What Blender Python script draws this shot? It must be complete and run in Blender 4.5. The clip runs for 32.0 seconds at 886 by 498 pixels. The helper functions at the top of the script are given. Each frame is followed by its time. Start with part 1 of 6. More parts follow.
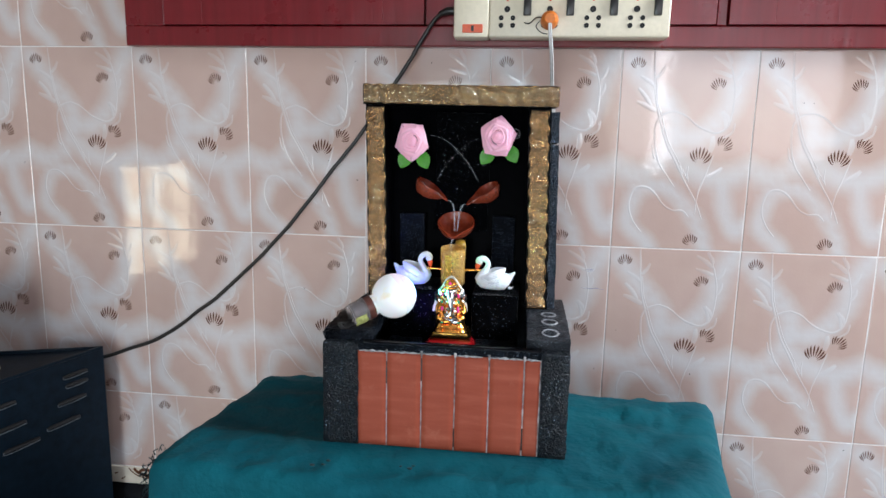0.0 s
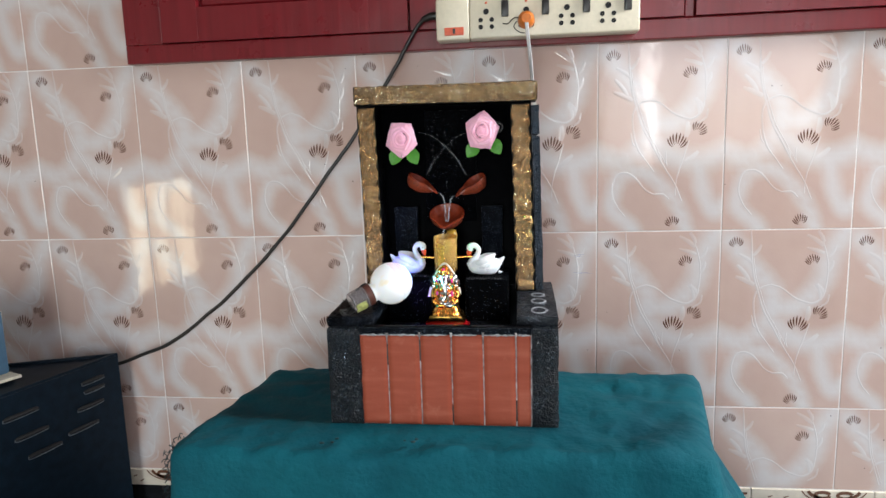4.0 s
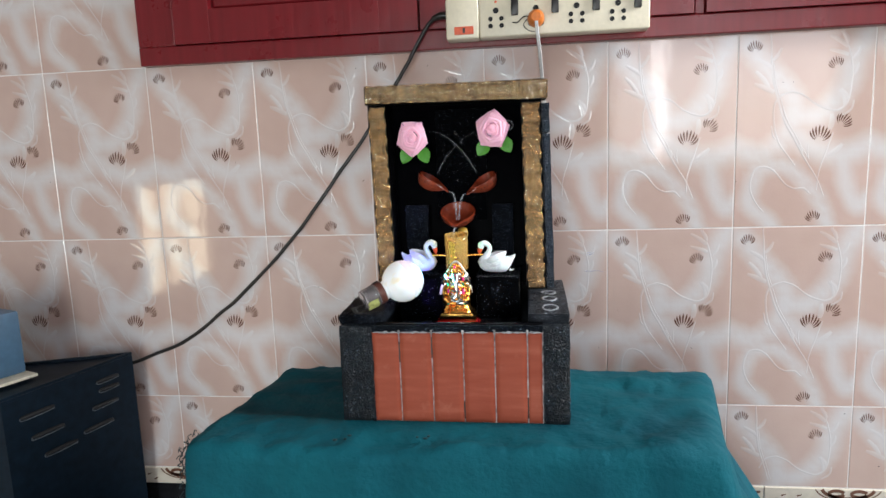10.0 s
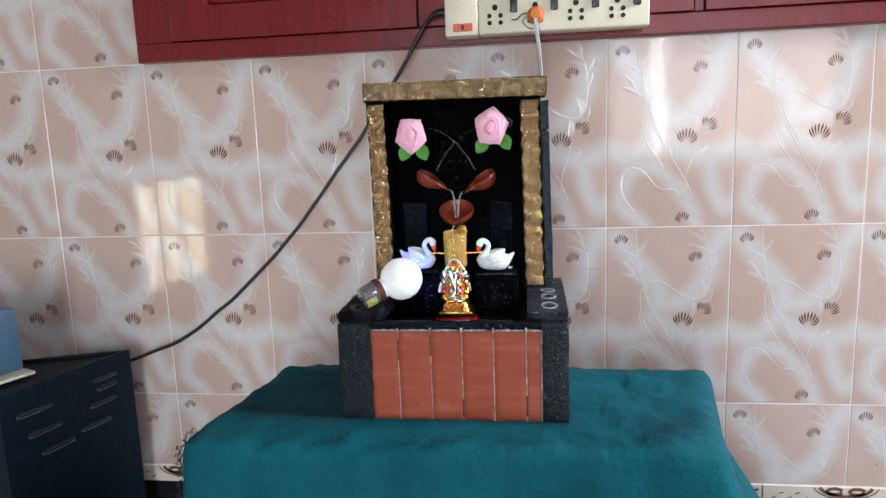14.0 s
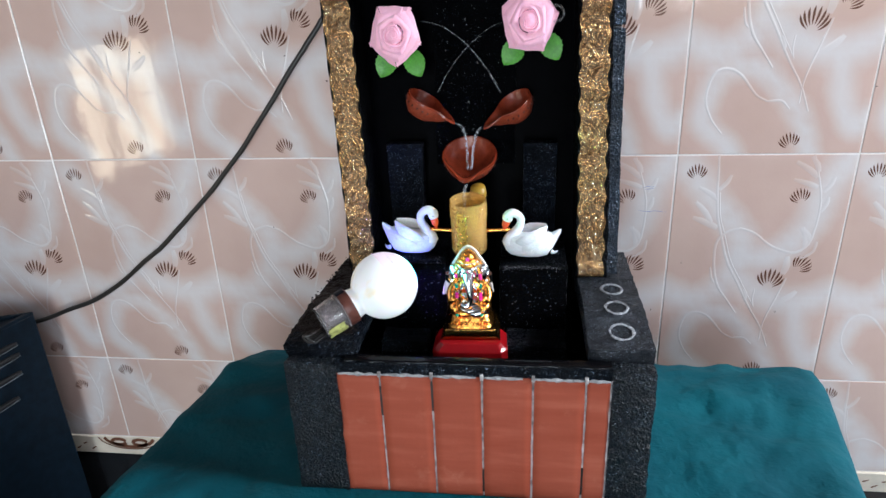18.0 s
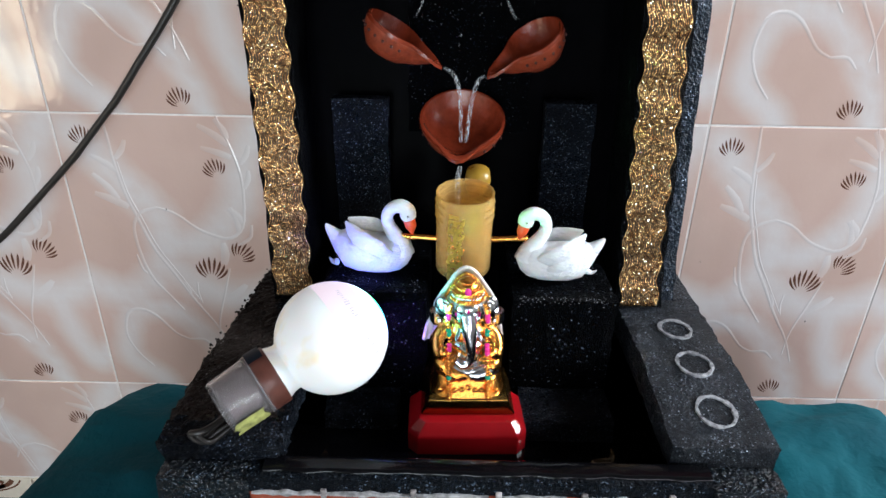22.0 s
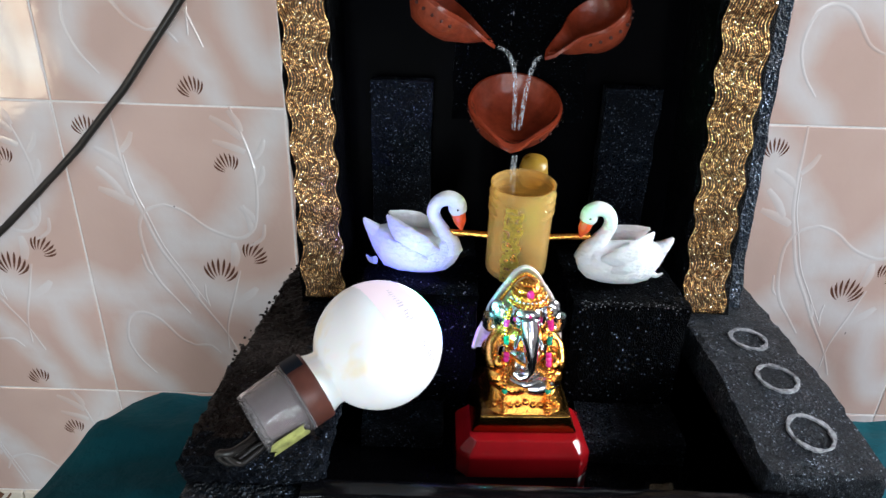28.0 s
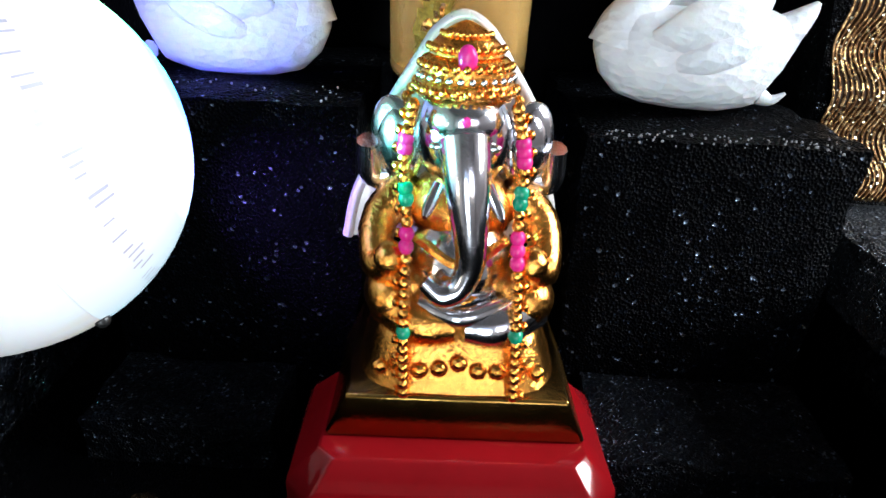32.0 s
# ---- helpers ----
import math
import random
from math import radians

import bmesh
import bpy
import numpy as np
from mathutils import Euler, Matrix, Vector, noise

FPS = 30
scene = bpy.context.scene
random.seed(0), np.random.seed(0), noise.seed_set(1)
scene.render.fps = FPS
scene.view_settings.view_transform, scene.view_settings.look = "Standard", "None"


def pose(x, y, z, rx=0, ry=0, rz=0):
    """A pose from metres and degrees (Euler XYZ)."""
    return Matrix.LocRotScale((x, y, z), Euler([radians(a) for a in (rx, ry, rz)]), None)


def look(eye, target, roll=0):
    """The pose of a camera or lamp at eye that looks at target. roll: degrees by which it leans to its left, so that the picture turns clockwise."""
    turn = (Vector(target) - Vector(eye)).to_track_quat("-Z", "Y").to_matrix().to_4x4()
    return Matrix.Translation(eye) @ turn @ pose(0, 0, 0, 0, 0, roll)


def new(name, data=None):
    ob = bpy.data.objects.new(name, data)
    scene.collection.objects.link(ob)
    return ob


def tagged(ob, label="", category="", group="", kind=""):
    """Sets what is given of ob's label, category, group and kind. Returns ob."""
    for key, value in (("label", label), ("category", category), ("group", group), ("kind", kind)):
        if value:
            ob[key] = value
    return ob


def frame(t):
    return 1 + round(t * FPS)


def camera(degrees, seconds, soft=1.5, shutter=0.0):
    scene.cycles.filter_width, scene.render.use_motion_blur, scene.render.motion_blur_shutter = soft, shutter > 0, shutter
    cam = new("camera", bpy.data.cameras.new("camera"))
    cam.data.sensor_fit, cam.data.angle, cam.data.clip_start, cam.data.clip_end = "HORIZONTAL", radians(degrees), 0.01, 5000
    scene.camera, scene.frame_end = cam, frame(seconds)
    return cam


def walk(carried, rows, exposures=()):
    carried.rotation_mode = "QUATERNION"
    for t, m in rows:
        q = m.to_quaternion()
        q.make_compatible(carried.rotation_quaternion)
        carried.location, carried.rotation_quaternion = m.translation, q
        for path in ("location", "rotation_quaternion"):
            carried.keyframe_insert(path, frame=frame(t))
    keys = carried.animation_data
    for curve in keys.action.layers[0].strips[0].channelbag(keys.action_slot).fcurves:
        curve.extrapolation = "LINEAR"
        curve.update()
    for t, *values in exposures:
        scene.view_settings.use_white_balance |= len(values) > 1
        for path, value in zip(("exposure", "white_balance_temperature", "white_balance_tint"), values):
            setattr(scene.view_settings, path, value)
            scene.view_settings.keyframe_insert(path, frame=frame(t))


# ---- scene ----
cam = camera(69.0, 32.0)
PATH = [
    (0, (0.655, -1.044, 1.21), (0.421, 0.914, 0.872), 1.2),
    (0.5, (0.643, -1.099, 1.217), (0.355, 0.861, 0.941), 0.6),
    (1, (0.652, -1.107, 1.214), (0.374, 0.861, 0.989), 1.4),
    (1.5, (0.648, -1.109, 1.205), (0.298, 0.847, 0.977), -0.8),
    (2, (0.663, -1.101, 1.197), (0.374, 0.852, 0.881), -0.4),
    (2.5, (0.674, -1.1, 1.199), (0.414, 0.859, 0.895), -1.6),
    (3, (0.672, -1.102, 1.197), (0.406, 0.857, 0.897), -1.4),
    (3.5, (0.673, -1.099, 1.195), (0.431, 0.863, 0.89), -1.5),
    (5.5, (0.672, -1.093, 1.193), (0.422, 0.864, 0.863), -2.3),
    (6, (0.673, -1.094, 1.193), (0.423, 0.863, 0.867), -2.3),
    (6.5, (0.672, -1.098, 1.194), (0.413, 0.861, 0.883), -2.6),
    (7, (0.67, -1.099, 1.193), (0.41, 0.859, 0.88), -2.4),
    (7.5, (0.671, -1.098, 1.192), (0.412, 0.861, 0.883), -2.4),
    (8, (0.67, -1.097, 1.191), (0.407, 0.858, 0.862), -2.3),
    (8.5, (0.671, -1.096, 1.19), (0.404, 0.858, 0.856), -2.4),
    (9, (0.672, -1.096, 1.191), (0.405, 0.859, 0.86), -2.5),
    (9.5, (0.671, -1.098, 1.192), (0.405, 0.858, 0.87), -2.3),
    (10, (0.671, -1.1, 1.191), (0.403, 0.858, 0.881), -2.1),
    (10.5, (0.67, -1.101, 1.192), (0.397, 0.857, 0.887), -2.1),
    (11, (0.673, -1.098, 1.191), (0.409, 0.86, 0.882), -2.2),
    (11.5, (0.677, -1.099, 1.191), (0.418, 0.861, 0.885), -2.4),
    (12, (0.677, -1.1, 1.192), (0.419, 0.86, 0.89), -2.3),
    (12.5, (0.676, -1.099, 1.191), (0.415, 0.86, 0.889), -2.3),
    (13, (0.672, -1.1, 1.19), (0.41, 0.859, 0.885), -2.1),
    (13.5, (0.673, -1.099, 1.191), (0.41, 0.86, 0.884), -2.1),
    (15.5, (0.657, -1.071, 1.172), (0.408, 0.882, 0.816), -1.2),
    (16, (0.678, -1.014, 1.144), (0.429, 0.943, 0.817), -0.6),
    (16.5, (0.684, -0.937, 1.188), (0.369, 0.949, 0.602), -1.6),
    (17, (0.69, -0.901, 1.25), (0.434, 0.982, 0.625), -1.6),
    (17.5, (0.668, -0.83, 1.276), (0.425, 0.999, 0.505), -4.5),
    (18, (0.619, -0.769, 1.245), (0.376, 1.061, 0.477), -2.4),
    (18.5, (0.613, -0.699, 1.222), (0.377, 1.151, 0.499), -1.1),
    (19, (0.607, -0.634, 1.197), (0.329, 1.142, 0.32), 1.1),
    (19.5, (0.591, -0.593, 1.194), (0.478, 1.195, 0.306), 0.8),
    (20, (0.571, -0.574, 1.19), (0.58, 1.192, 0.252), 1.4),
    (20.5, (0.572, -0.57, 1.194), (0.58, 1.196, 0.254), 1.6),
    (21, (0.568, -0.572, 1.192), (0.555, 1.212, 0.287), 1.3),
    (21.5, (0.567, -0.574, 1.194), (0.565, 1.218, 0.306), 1.4),
    (22, (0.566, -0.576, 1.197), (0.551, 1.22, 0.317), 1.0),
    (22.5, (0.568, -0.574, 1.197), (0.54, 1.224, 0.322), 0.8),
    (23, (0.568, -0.573, 1.193), (0.527, 1.221, 0.309), 1.0),
    (23.5, (0.561, -0.569, 1.189), (0.503, 1.217, 0.291), 1.1),
    (24, (0.559, -0.568, 1.187), (0.49, 1.221, 0.296), 0.5),
    (24.5, (0.56, -0.568, 1.189), (0.49, 1.229, 0.314), 0.3),
    (25, (0.562, -0.572, 1.189), (0.486, 1.225, 0.315), 0.1),
    (25.5, (0.564, -0.572, 1.192), (0.492, 1.233, 0.335), 0.1),
    (27.5, (0.556, -0.565, 1.184), (0.496, 1.233, 0.309), 0.9),
    (28, (0.538, -0.547, 1.176), (0.54, 1.261, 0.321), 1.9),
    (28.5, (0.547, -0.513, 1.157), (0.517, 1.277, 0.264), 1.9),
    (29, (0.5596, -0.501, 1.1354), (0.5149, 1.2999, 0.2669), 2.48),
    (29.5, (0.5599, -0.4814, 1.1115), (0.5428, 1.3166, 0.2358), 3.56),
    (30, (0.5592, -0.4528, 1.0995), (0.5734, 1.3158, 0.1656), 4.35),
    (30.5, (0.5642, -0.436, 1.0886), (0.5856, 1.3205, 0.1325), 3.64),
    (31, (0.5652, -0.4243, 1.0787), (0.5554, 1.3469, 0.1499), 3.53),
    (32, (0.5753, -0.4074, 1.0584), (0.5522, 1.3918, 0.1853), 2.94),
]
walk(cam, [(t, look(eye, target, roll)) for t, eye, target, roll in PATH], exposures=[(0.0, 0.46, 6200, 10), (1.2, 0.46, 6450, 10), (2.0, 0.46, 6550, 10), (6.0, 0.49, 6600, 10), (11.0, 0.48, 6550, 10), (13.5, 0.48, 6400, 10), (16.0, 0.46, 6150, 10), (17.2, 0.45, 6250, 10), (18.0, 0.60, 6150, 10), (20.0, 0.58, 6350, 10), (26.5, 0.61, 6350, 10), (28.0, 0.57, 6350, 10), (29.0, 0.53, 5900, 10), (30.0, 0.38, 5750, 10), (31.0, 0.40, 6000, 10), (32.0, 0.64, 6250, 10)])

# ---- world, sun and lamps ----
world = bpy.data.worlds.new("daylight")
scene.world = world
world.use_nodes = True
wn = world.node_tree
sky = wn.nodes.new("ShaderNodeTexSky")
sky.sky_type = "NISHITA"
sky.sun_disc = False
sky.sun_elevation = radians(48)
sky.sun_rotation = radians(150)
wn.nodes["Background"].inputs["Strength"].default_value = 0.12
wn.links.new(sky.outputs["Color"], wn.nodes["Background"].inputs["Color"])

sun = new("sun", bpy.data.lights.new("sun", "SUN"))
sun.data.energy, sun.data.angle, sun.data.color = 2.5, radians(0.5), (1.0, 0.95, 0.88)
sun.matrix_world = look((3, -8, 8), (0.5, 0, 0.8))


def window_lamp(name, eye, target, w, h, power, colour):
    lamp = new(name, bpy.data.lights.new(name, "AREA"))
    lamp.data.shape, lamp.data.size, lamp.data.size_y = "RECTANGLE", w, h
    lamp.data.energy, lamp.data.color = power, colour
    lamp.matrix_world = look(eye, target)
    return lamp


# daylight in the opening of the wide window behind the camera, in the open door, the small side window and the east window
window_lamp("window_light_wide", (1.78, -2.86, 1.62), (1.78, 0, 1.62), 1.2, 1.0, 8.0, (0.97, 0.92, 1.0))
window_lamp("door_light", (0.36, -2.86, 0.80), (0.36, 0, 0.80), 0.64, 1.4, 23.5, (0.85, 0.96, 1.0))
window_lamp("window_light_gap", (1.42, -2.84, 1.62), (1.42, 0, 1.62), 0.06, 1.1, 1.3, (1.0, 1.0, 1.0))
window_lamp("window_light_side", (-0.80, -1.39, 0.88), (1.0, -1.39, 0.88), 0.52, 0.42, 3.5, (1.0, 0.87, 0.64))
window_lamp("window_light_east", (2.58, -0.42, 2.0), (0.4, -0.40, 0.9), 0.7, 0.9, 57, (0.92, 0.97, 1.0))


# ---- material kit ----
class Kit:
    """Short hand for node materials."""

    def __init__(self, name):
        self.m = bpy.data.materials.new(name)
        self.m.use_nodes = True
        self.t = self.m.node_tree
        self.b = self.t.nodes["Principled BSDF"]
        self.co = self.t.nodes.new("ShaderNodeTexCoord").outputs["Object"]

    def node(self, kind, **values):
        n = self.t.nodes.new(kind)
        for k, v in values.items():
            n.inputs[k].default_value = v
        return n

    def link(self, a, b):
        self.t.links.new(a, b)

    def noise(self, scale, detail=4.0, rough=0.6):
        n = self.node("ShaderNodeTexNoise", Scale=scale, Detail=detail, Roughness=rough)
        self.link(self.co, n.inputs["Vector"])
        return n.outputs["Fac"]

    def voronoi(self, scale, feature="F1"):
        n = self.node("ShaderNodeTexVoronoi", Scale=scale)
        n.feature = feature
        self.link(self.co, n.inputs["Vector"])
        return n

    def ramp(self, fac, *stops):
        r = self.t.nodes.new("ShaderNodeValToRGB")
        e = r.color_ramp.elements
        while len(e) < len(stops):
            e.new(0.5)
        for el, (p, c) in zip(e, stops):
            el.position, el.color = p, (*c, 1) if len(c) == 3 else c
        self.link(fac, r.inputs["Fac"])
        return r.outputs["Color"]

    def mix(self, fac, a, b, blend="MIX"):
        n = self.t.nodes.new("ShaderNodeMix")
        n.data_type, n.blend_type = "RGBA", blend
        for sock, v in ((n.inputs[0], fac), (n.inputs[6], a), (n.inputs[7], b)):
            if isinstance(v, (int, float)):
                sock.default_value = v
            elif isinstance(v, tuple):
                sock.default_value = (*v, 1)
            else:
                self.link(v, sock)
        return n.outputs[2]

    def math(self, op, a, b=0.0):
        n = self.t.nodes.new("ShaderNodeMath")
        n.operation = op
        for sock, v in zip(n.inputs, (a, b)):
            if isinstance(v, (int, float)):
                sock.default_value = v
            else:
                self.link(v, sock)
        return n.outputs[0]

    def bump(self, height, strength=0.3, distance=0.001):
        n = self.node("ShaderNodeBump", Strength=strength, Distance=distance)
        self.link(height, n.inputs["Height"])
        old = self.b.inputs["Normal"].links
        if old:
            self.link(old[0].from_socket, n.inputs["Normal"])
        self.link(n.outputs["Normal"], self.b.inputs["Normal"])

    def set(self, **values):
        for k, v in values.items():
            sock = self.b.inputs[k.replace("_", " ")]
            if isinstance(v, (int, float)):
                sock.default_value = v
            elif isinstance(v, tuple):
                sock.default_value = (*v, 1)
            else:
                self.link(v, sock)
        return self


def plain(name, colour, rough=0.5, metal=0.0, grain=200.0, vary=0.15, bump=0.15, depth=0.0005, **more):
    """A surface with colour variation at two scales and a fine relief."""
    k = Kit(name)
    dark = tuple(c * (1 - vary) for c in colour)
    lite = tuple(min(1, c * (1 + vary)) for c in colour)
    c1 = k.ramp(k.noise(grain), (0.3, dark), (0.7, lite))
    c2 = k.mix(k.ramp(k.noise(grain * 0.09, 3), (0.35, (0, 0, 0)), (0.7, (1, 1, 1))), c1, k.mix(0.5, c1, dark))
    k.set(Base_Color=c2, Metallic=metal, **more)
    k.set(Roughness=k.math("ADD", k.math("MULTIPLY", k.noise(grain * 0.4), 0.16), max(0.0, rough - 0.08)))
    k.bump(k.noise(grain * 1.7), bump, depth)
    return k.m


# glazed wall tile: pink-beige body with pale clouds, the cloud strength is a mesh attribute of the tile
k = Kit("pink_cloud_tile_glaze")
at = k.t.nodes.new("ShaderNodeAttribute")
at.attribute_name = "cloud"
info = k.t.nodes.new("ShaderNodeObjectInfo")
soft = k.math("ADD", at.outputs["Fac"], k.math("MULTIPLY", k.math("SUBTRACT", k.noise(26, 5), 0.5), 0.35))
body = k.ramp(k.noise(8, 3), (0.3, (0.50, 0.348, 0.296)), (0.7, (0.555, 0.402, 0.350)))
body = k.mix(k.math("MULTIPLY", info.outputs["Random"], 0.25), body, (0.54, 0.39, 0.34))
cl = k.ramp(soft, (0.16, (0, 0, 0)), (0.95, (0.72, 0.72, 0.72)))
k.set(Base_Color=k.mix(cl, body, (0.635, 0.63, 0.64)), Roughness=0.05, Specular_IOR_Level=0.7)
k.bump(k.noise(7, 1), 0.12, 0.004)
k.bump(k.noise(38, 3), 0.16, 0.0014)
k.bump(k.noise(420, 2), 0.04, 0.0004)
TILE = k.m
FAN = plain("brown_fan_print", (0.115, 0.048, 0.032), 0.18, grain=900, bump=0.05)
GROUT = plain("pale_grout", (0.74, 0.70, 0.68), 0.7, grain=160, vary=0.12, bump=0.3)
BLACKTILE = plain("black_skirting_tile", (0.012, 0.013, 0.015), 0.16, grain=40, vary=0.4, bump=0.05)
BORDER = plain("cream_border_tile", (0.66, 0.58, 0.48), 0.15, grain=60, vary=0.1, bump=0.05)
BORDER_INK = plain("brown_border_print", (0.15, 0.065, 0.04), 0.2, grain=400)
PLASTER = plain("cream_plaster", (0.28, 0.26, 0.245), 0.8, grain=120, vary=0.08, bump=0.25)
CEIL = plain("grey_ceiling_paint", (0.085, 0.082, 0.08), 0.85, grain=90, vary=0.05)
FLOOR = plain("grey_floor_tile", (0.17, 0.16, 0.155), 0.3, grain=40, vary=0.15)

# maroon enamel on wood, with vertical brush marks
k = Kit("maroon_enamel")
mp = k.t.nodes.new("ShaderNodeMapping")
mp.inputs["Scale"].default_value = (90, 90, 3)
k.link(k.co, mp.inputs["Vector"])
br = k.node("ShaderNodeTexNoise", Scale=1.0, Detail=4.0)
k.link(mp.outputs["Vector"], br.inputs["Vector"])
c = k.ramp(br.outputs["Fac"], (0.3, (0.125, 0.006, 0.009)), (0.75, (0.175, 0.010, 0.015)))
scuff = k.ramp(k.noise(38, 6, 0.7), (0.70, (0, 0, 0)), (0.78, (1, 1, 1)))
c = k.mix(k.math("MULTIPLY", scuff, 0.35), c, (0.22, 0.10, 0.09))
k.set(Base_Color=c, Specular_IOR_Level=0.45, Roughness=k.math("ADD", k.math("MULTIPLY", k.noise(20), 0.2), 0.2))
k.bump(br.outputs["Fac"], 0.35, 0.0012)
k.bump(k.noise(14, 2), 0.3, 0.004)
MAROON = k.m


def glitter(name, base, flakes, amount, scale, rough=0.55, gloss=0.16, pebble=0.35):
    """Painted foam with loose glitter: random facets catch the light."""
    k = Kit(name)
    v = k.voronoi(scale)
    sep = k.t.nodes.new("ShaderNodeSeparateColor")
    k.link(v.outputs["Color"], sep.inputs[0])
    pick = k.math("GREATER_THAN", sep.outputs[0], 1 - amount)
    patch = k.ramp(k.noise(55, 4), (0.42, (0.12, 0.12, 0.12)), (0.62, (1, 1, 1)))
    pick = k.math("MULTIPLY", pick, patch)
    tone = k.ramp(sep.outputs[1], (0.0, flakes[0]), (0.70, flakes[1]), (0.88, flakes[1]), (0.96, flakes[2]))
    ground = k.ramp(k.noise(60, 5), (0.3, tuple(c * 0.6 for c in base)), (0.75, tuple(c * 1.5 for c in base)))
    k.set(Base_Color=k.mix(pick, ground, tone), Metallic=k.math("MULTIPLY", pick, 0.7))
    k.set(Roughness=k.math("ADD", k.math("MULTIPLY", pick, -0.25), rough), Specular_IOR_Level=gloss)
    k.bump(v.outputs["Distance"], 0.9, 0.0012)
    k.bump(k.noise(160, 5), 0.7, 0.002)
    k.bump(k.voronoi(520, "SMOOTH_F1").outputs["Distance"], pebble, 0.0022)
    return k.m


FOAM = glitter("black_glitter_foam", (0.008, 0.0105, 0.0150), ((0.008, 0.011, 0.016), (0.075, 0.090, 0.115), (0.60, 0.68, 0.80)), 0.42, 1750, 0.42, 0.14, 0.4)
FOAM_STRIP = glitter("blue_grey_glitter_foam", (0.012, 0.018, 0.028), ((0.010, 0.016, 0.026), (0.045, 0.062, 0.090), (0.25, 0.31, 0.40)), 0.4, 1100, 0.4, 0.2, 0.7)
FOAM_SIDE = glitter("pebbled_black_foam", (0.0024, 0.0044, 0.0072), ((0.003, 0.005, 0.008), (0.018, 0.029, 0.044), (0.22, 0.29, 0.38)), 0.45, 1150, 0.36, 0.34, 1.1)
FOAM_LIP = glitter("fine_black_blue_glitter", (0.0020, 0.0034, 0.0058), ((0.002, 0.004, 0.007), (0.014, 0.024, 0.040), (0.26, 0.34, 0.45)), 0.42, 1300, 0.45, 0.08, 0.7)
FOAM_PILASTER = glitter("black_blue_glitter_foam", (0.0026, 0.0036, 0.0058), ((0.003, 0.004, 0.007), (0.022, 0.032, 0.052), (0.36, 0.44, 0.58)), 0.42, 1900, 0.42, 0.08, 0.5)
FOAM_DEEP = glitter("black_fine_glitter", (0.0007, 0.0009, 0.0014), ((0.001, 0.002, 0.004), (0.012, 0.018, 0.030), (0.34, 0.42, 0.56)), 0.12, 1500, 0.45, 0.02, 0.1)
FOAM_DARK = glitter("black_sparse_glitter", (0.0012, 0.0014, 0.0019), ((0.008, 0.010, 0.014), (0.06, 0.075, 0.10), (0.46, 0.50, 0.56)), 0.05, 2000, 0.42, 0.04, 0.2)
FOAM_BROWN = glitter("brown_black_worn_foam", (0.024, 0.0175, 0.0150), ((0.004, 0.003, 0.0026), (0.026, 0.020, 0.018), (0.25, 0.24, 0.24)), 0.2, 1300, 0.5, 0.10, 1.0)
GLOSSBLACK = plain("black_gloss_lacquer", (0.0012, 0.0012, 0.0016), 0.22, grain=90, vary=0.3, bump=0.15, depth=0.001, Specular_IOR_Level=0.003)
BASIN = plain("black_plastic_sheet", (0.0016, 0.0016, 0.002), 0.2, grain=60, vary=0.3, bump=0.2, depth=0.002, Specular_IOR_Level=0.2)
LINER = plain("glossy_black_liner", (0.003, 0.003, 0.004), 0.16, grain=120, vary=0.3, bump=0.25, Specular_IOR_Level=0.22)
k = Kit("dark_still_water")
k.set(Base_Color=(0.001, 0.001, 0.0013), Roughness=0.04, IOR=1.33)
k.bump(k.noise(60, 2), 0.12, 0.002)
WATER = k.m

# painted terracotta panels
k = Kit("terracotta_paint")
mp = k.t.nodes.new("ShaderNodeMapping")
mp.inputs["Scale"].default_value = (14, 14, 95)
k.link(k.co, mp.inputs["Vector"])
st = k.node("ShaderNodeTexNoise", Scale=1.0, Detail=5.0)
k.link(mp.outputs["Vector"], st.inputs["Vector"])
inf = k.t.nodes.new("ShaderNodeObjectInfo")
c = k.ramp(st.outputs["Fac"], (0.25, (0.25, 0.047, 0.023)), (0.55, (0.305, 0.067, 0.037)), (0.8, (0.40, 0.112, 0.068)))
worn = k.ramp(k.noise(55, 5, 0.65), (0.60, (0, 0, 0)), (0.78, (1, 1, 1)))
c = k.mix(k.math("MULTIPLY", worn, 0.55), c, (0.46, 0.17, 0.11))
c = k.mix(k.math("MULTIPLY", inf.outputs["Random"], 0.3), c, (0.31, 0.070, 0.038))
k.set(Base_Color=c, Roughness=0.55, Specular_IOR_Level=0.15)
k.bump(st.outputs["Fac"], 0.22, 0.0015)
k.bump(k.noise(260), 0.2, 0.0008)
BRICK = k.m
JOINT = plain("grey_filler_joint", (0.36, 0.33, 0.33), 0.7, grain=120, vary=0.8, bump=0.5)
PRIMER = plain("chipped_white_primer", (0.32, 0.32, 0.33), 0.7, grain=330, vary=0.6, bump=0.5)

# gold lace cords
k = Kit("gold_lace_thread")
v = k.voronoi(1100)
sep = k.t.nodes.new("ShaderNodeSeparateColor")
k.link(v.outputs["Color"], sep.inputs[0])
c = k.ramp(sep.outputs[0], (0.0, (0.095, 0.042, 0.015)), (0.55, (0.25, 0.130, 0.050)), (0.9, (0.74, 0.51, 0.26)))
k.set(Base_Color=c, Metallic=0.9, Roughness=0.26)
k.bump(sep.outputs[1], 0.35, 0.0004)
GOLDLACE = k.m
LACEBACK = plain("brown_lace_net", (0.030, 0.013, 0.006), 0.6, 0.2, grain=700, vary=0.5, bump=0.6)
GLINT = plain("pale_gold_bead", (1.0, 0.91, 0.72), 0.12, 1.0, grain=900, vary=0.1, bump=0.3)

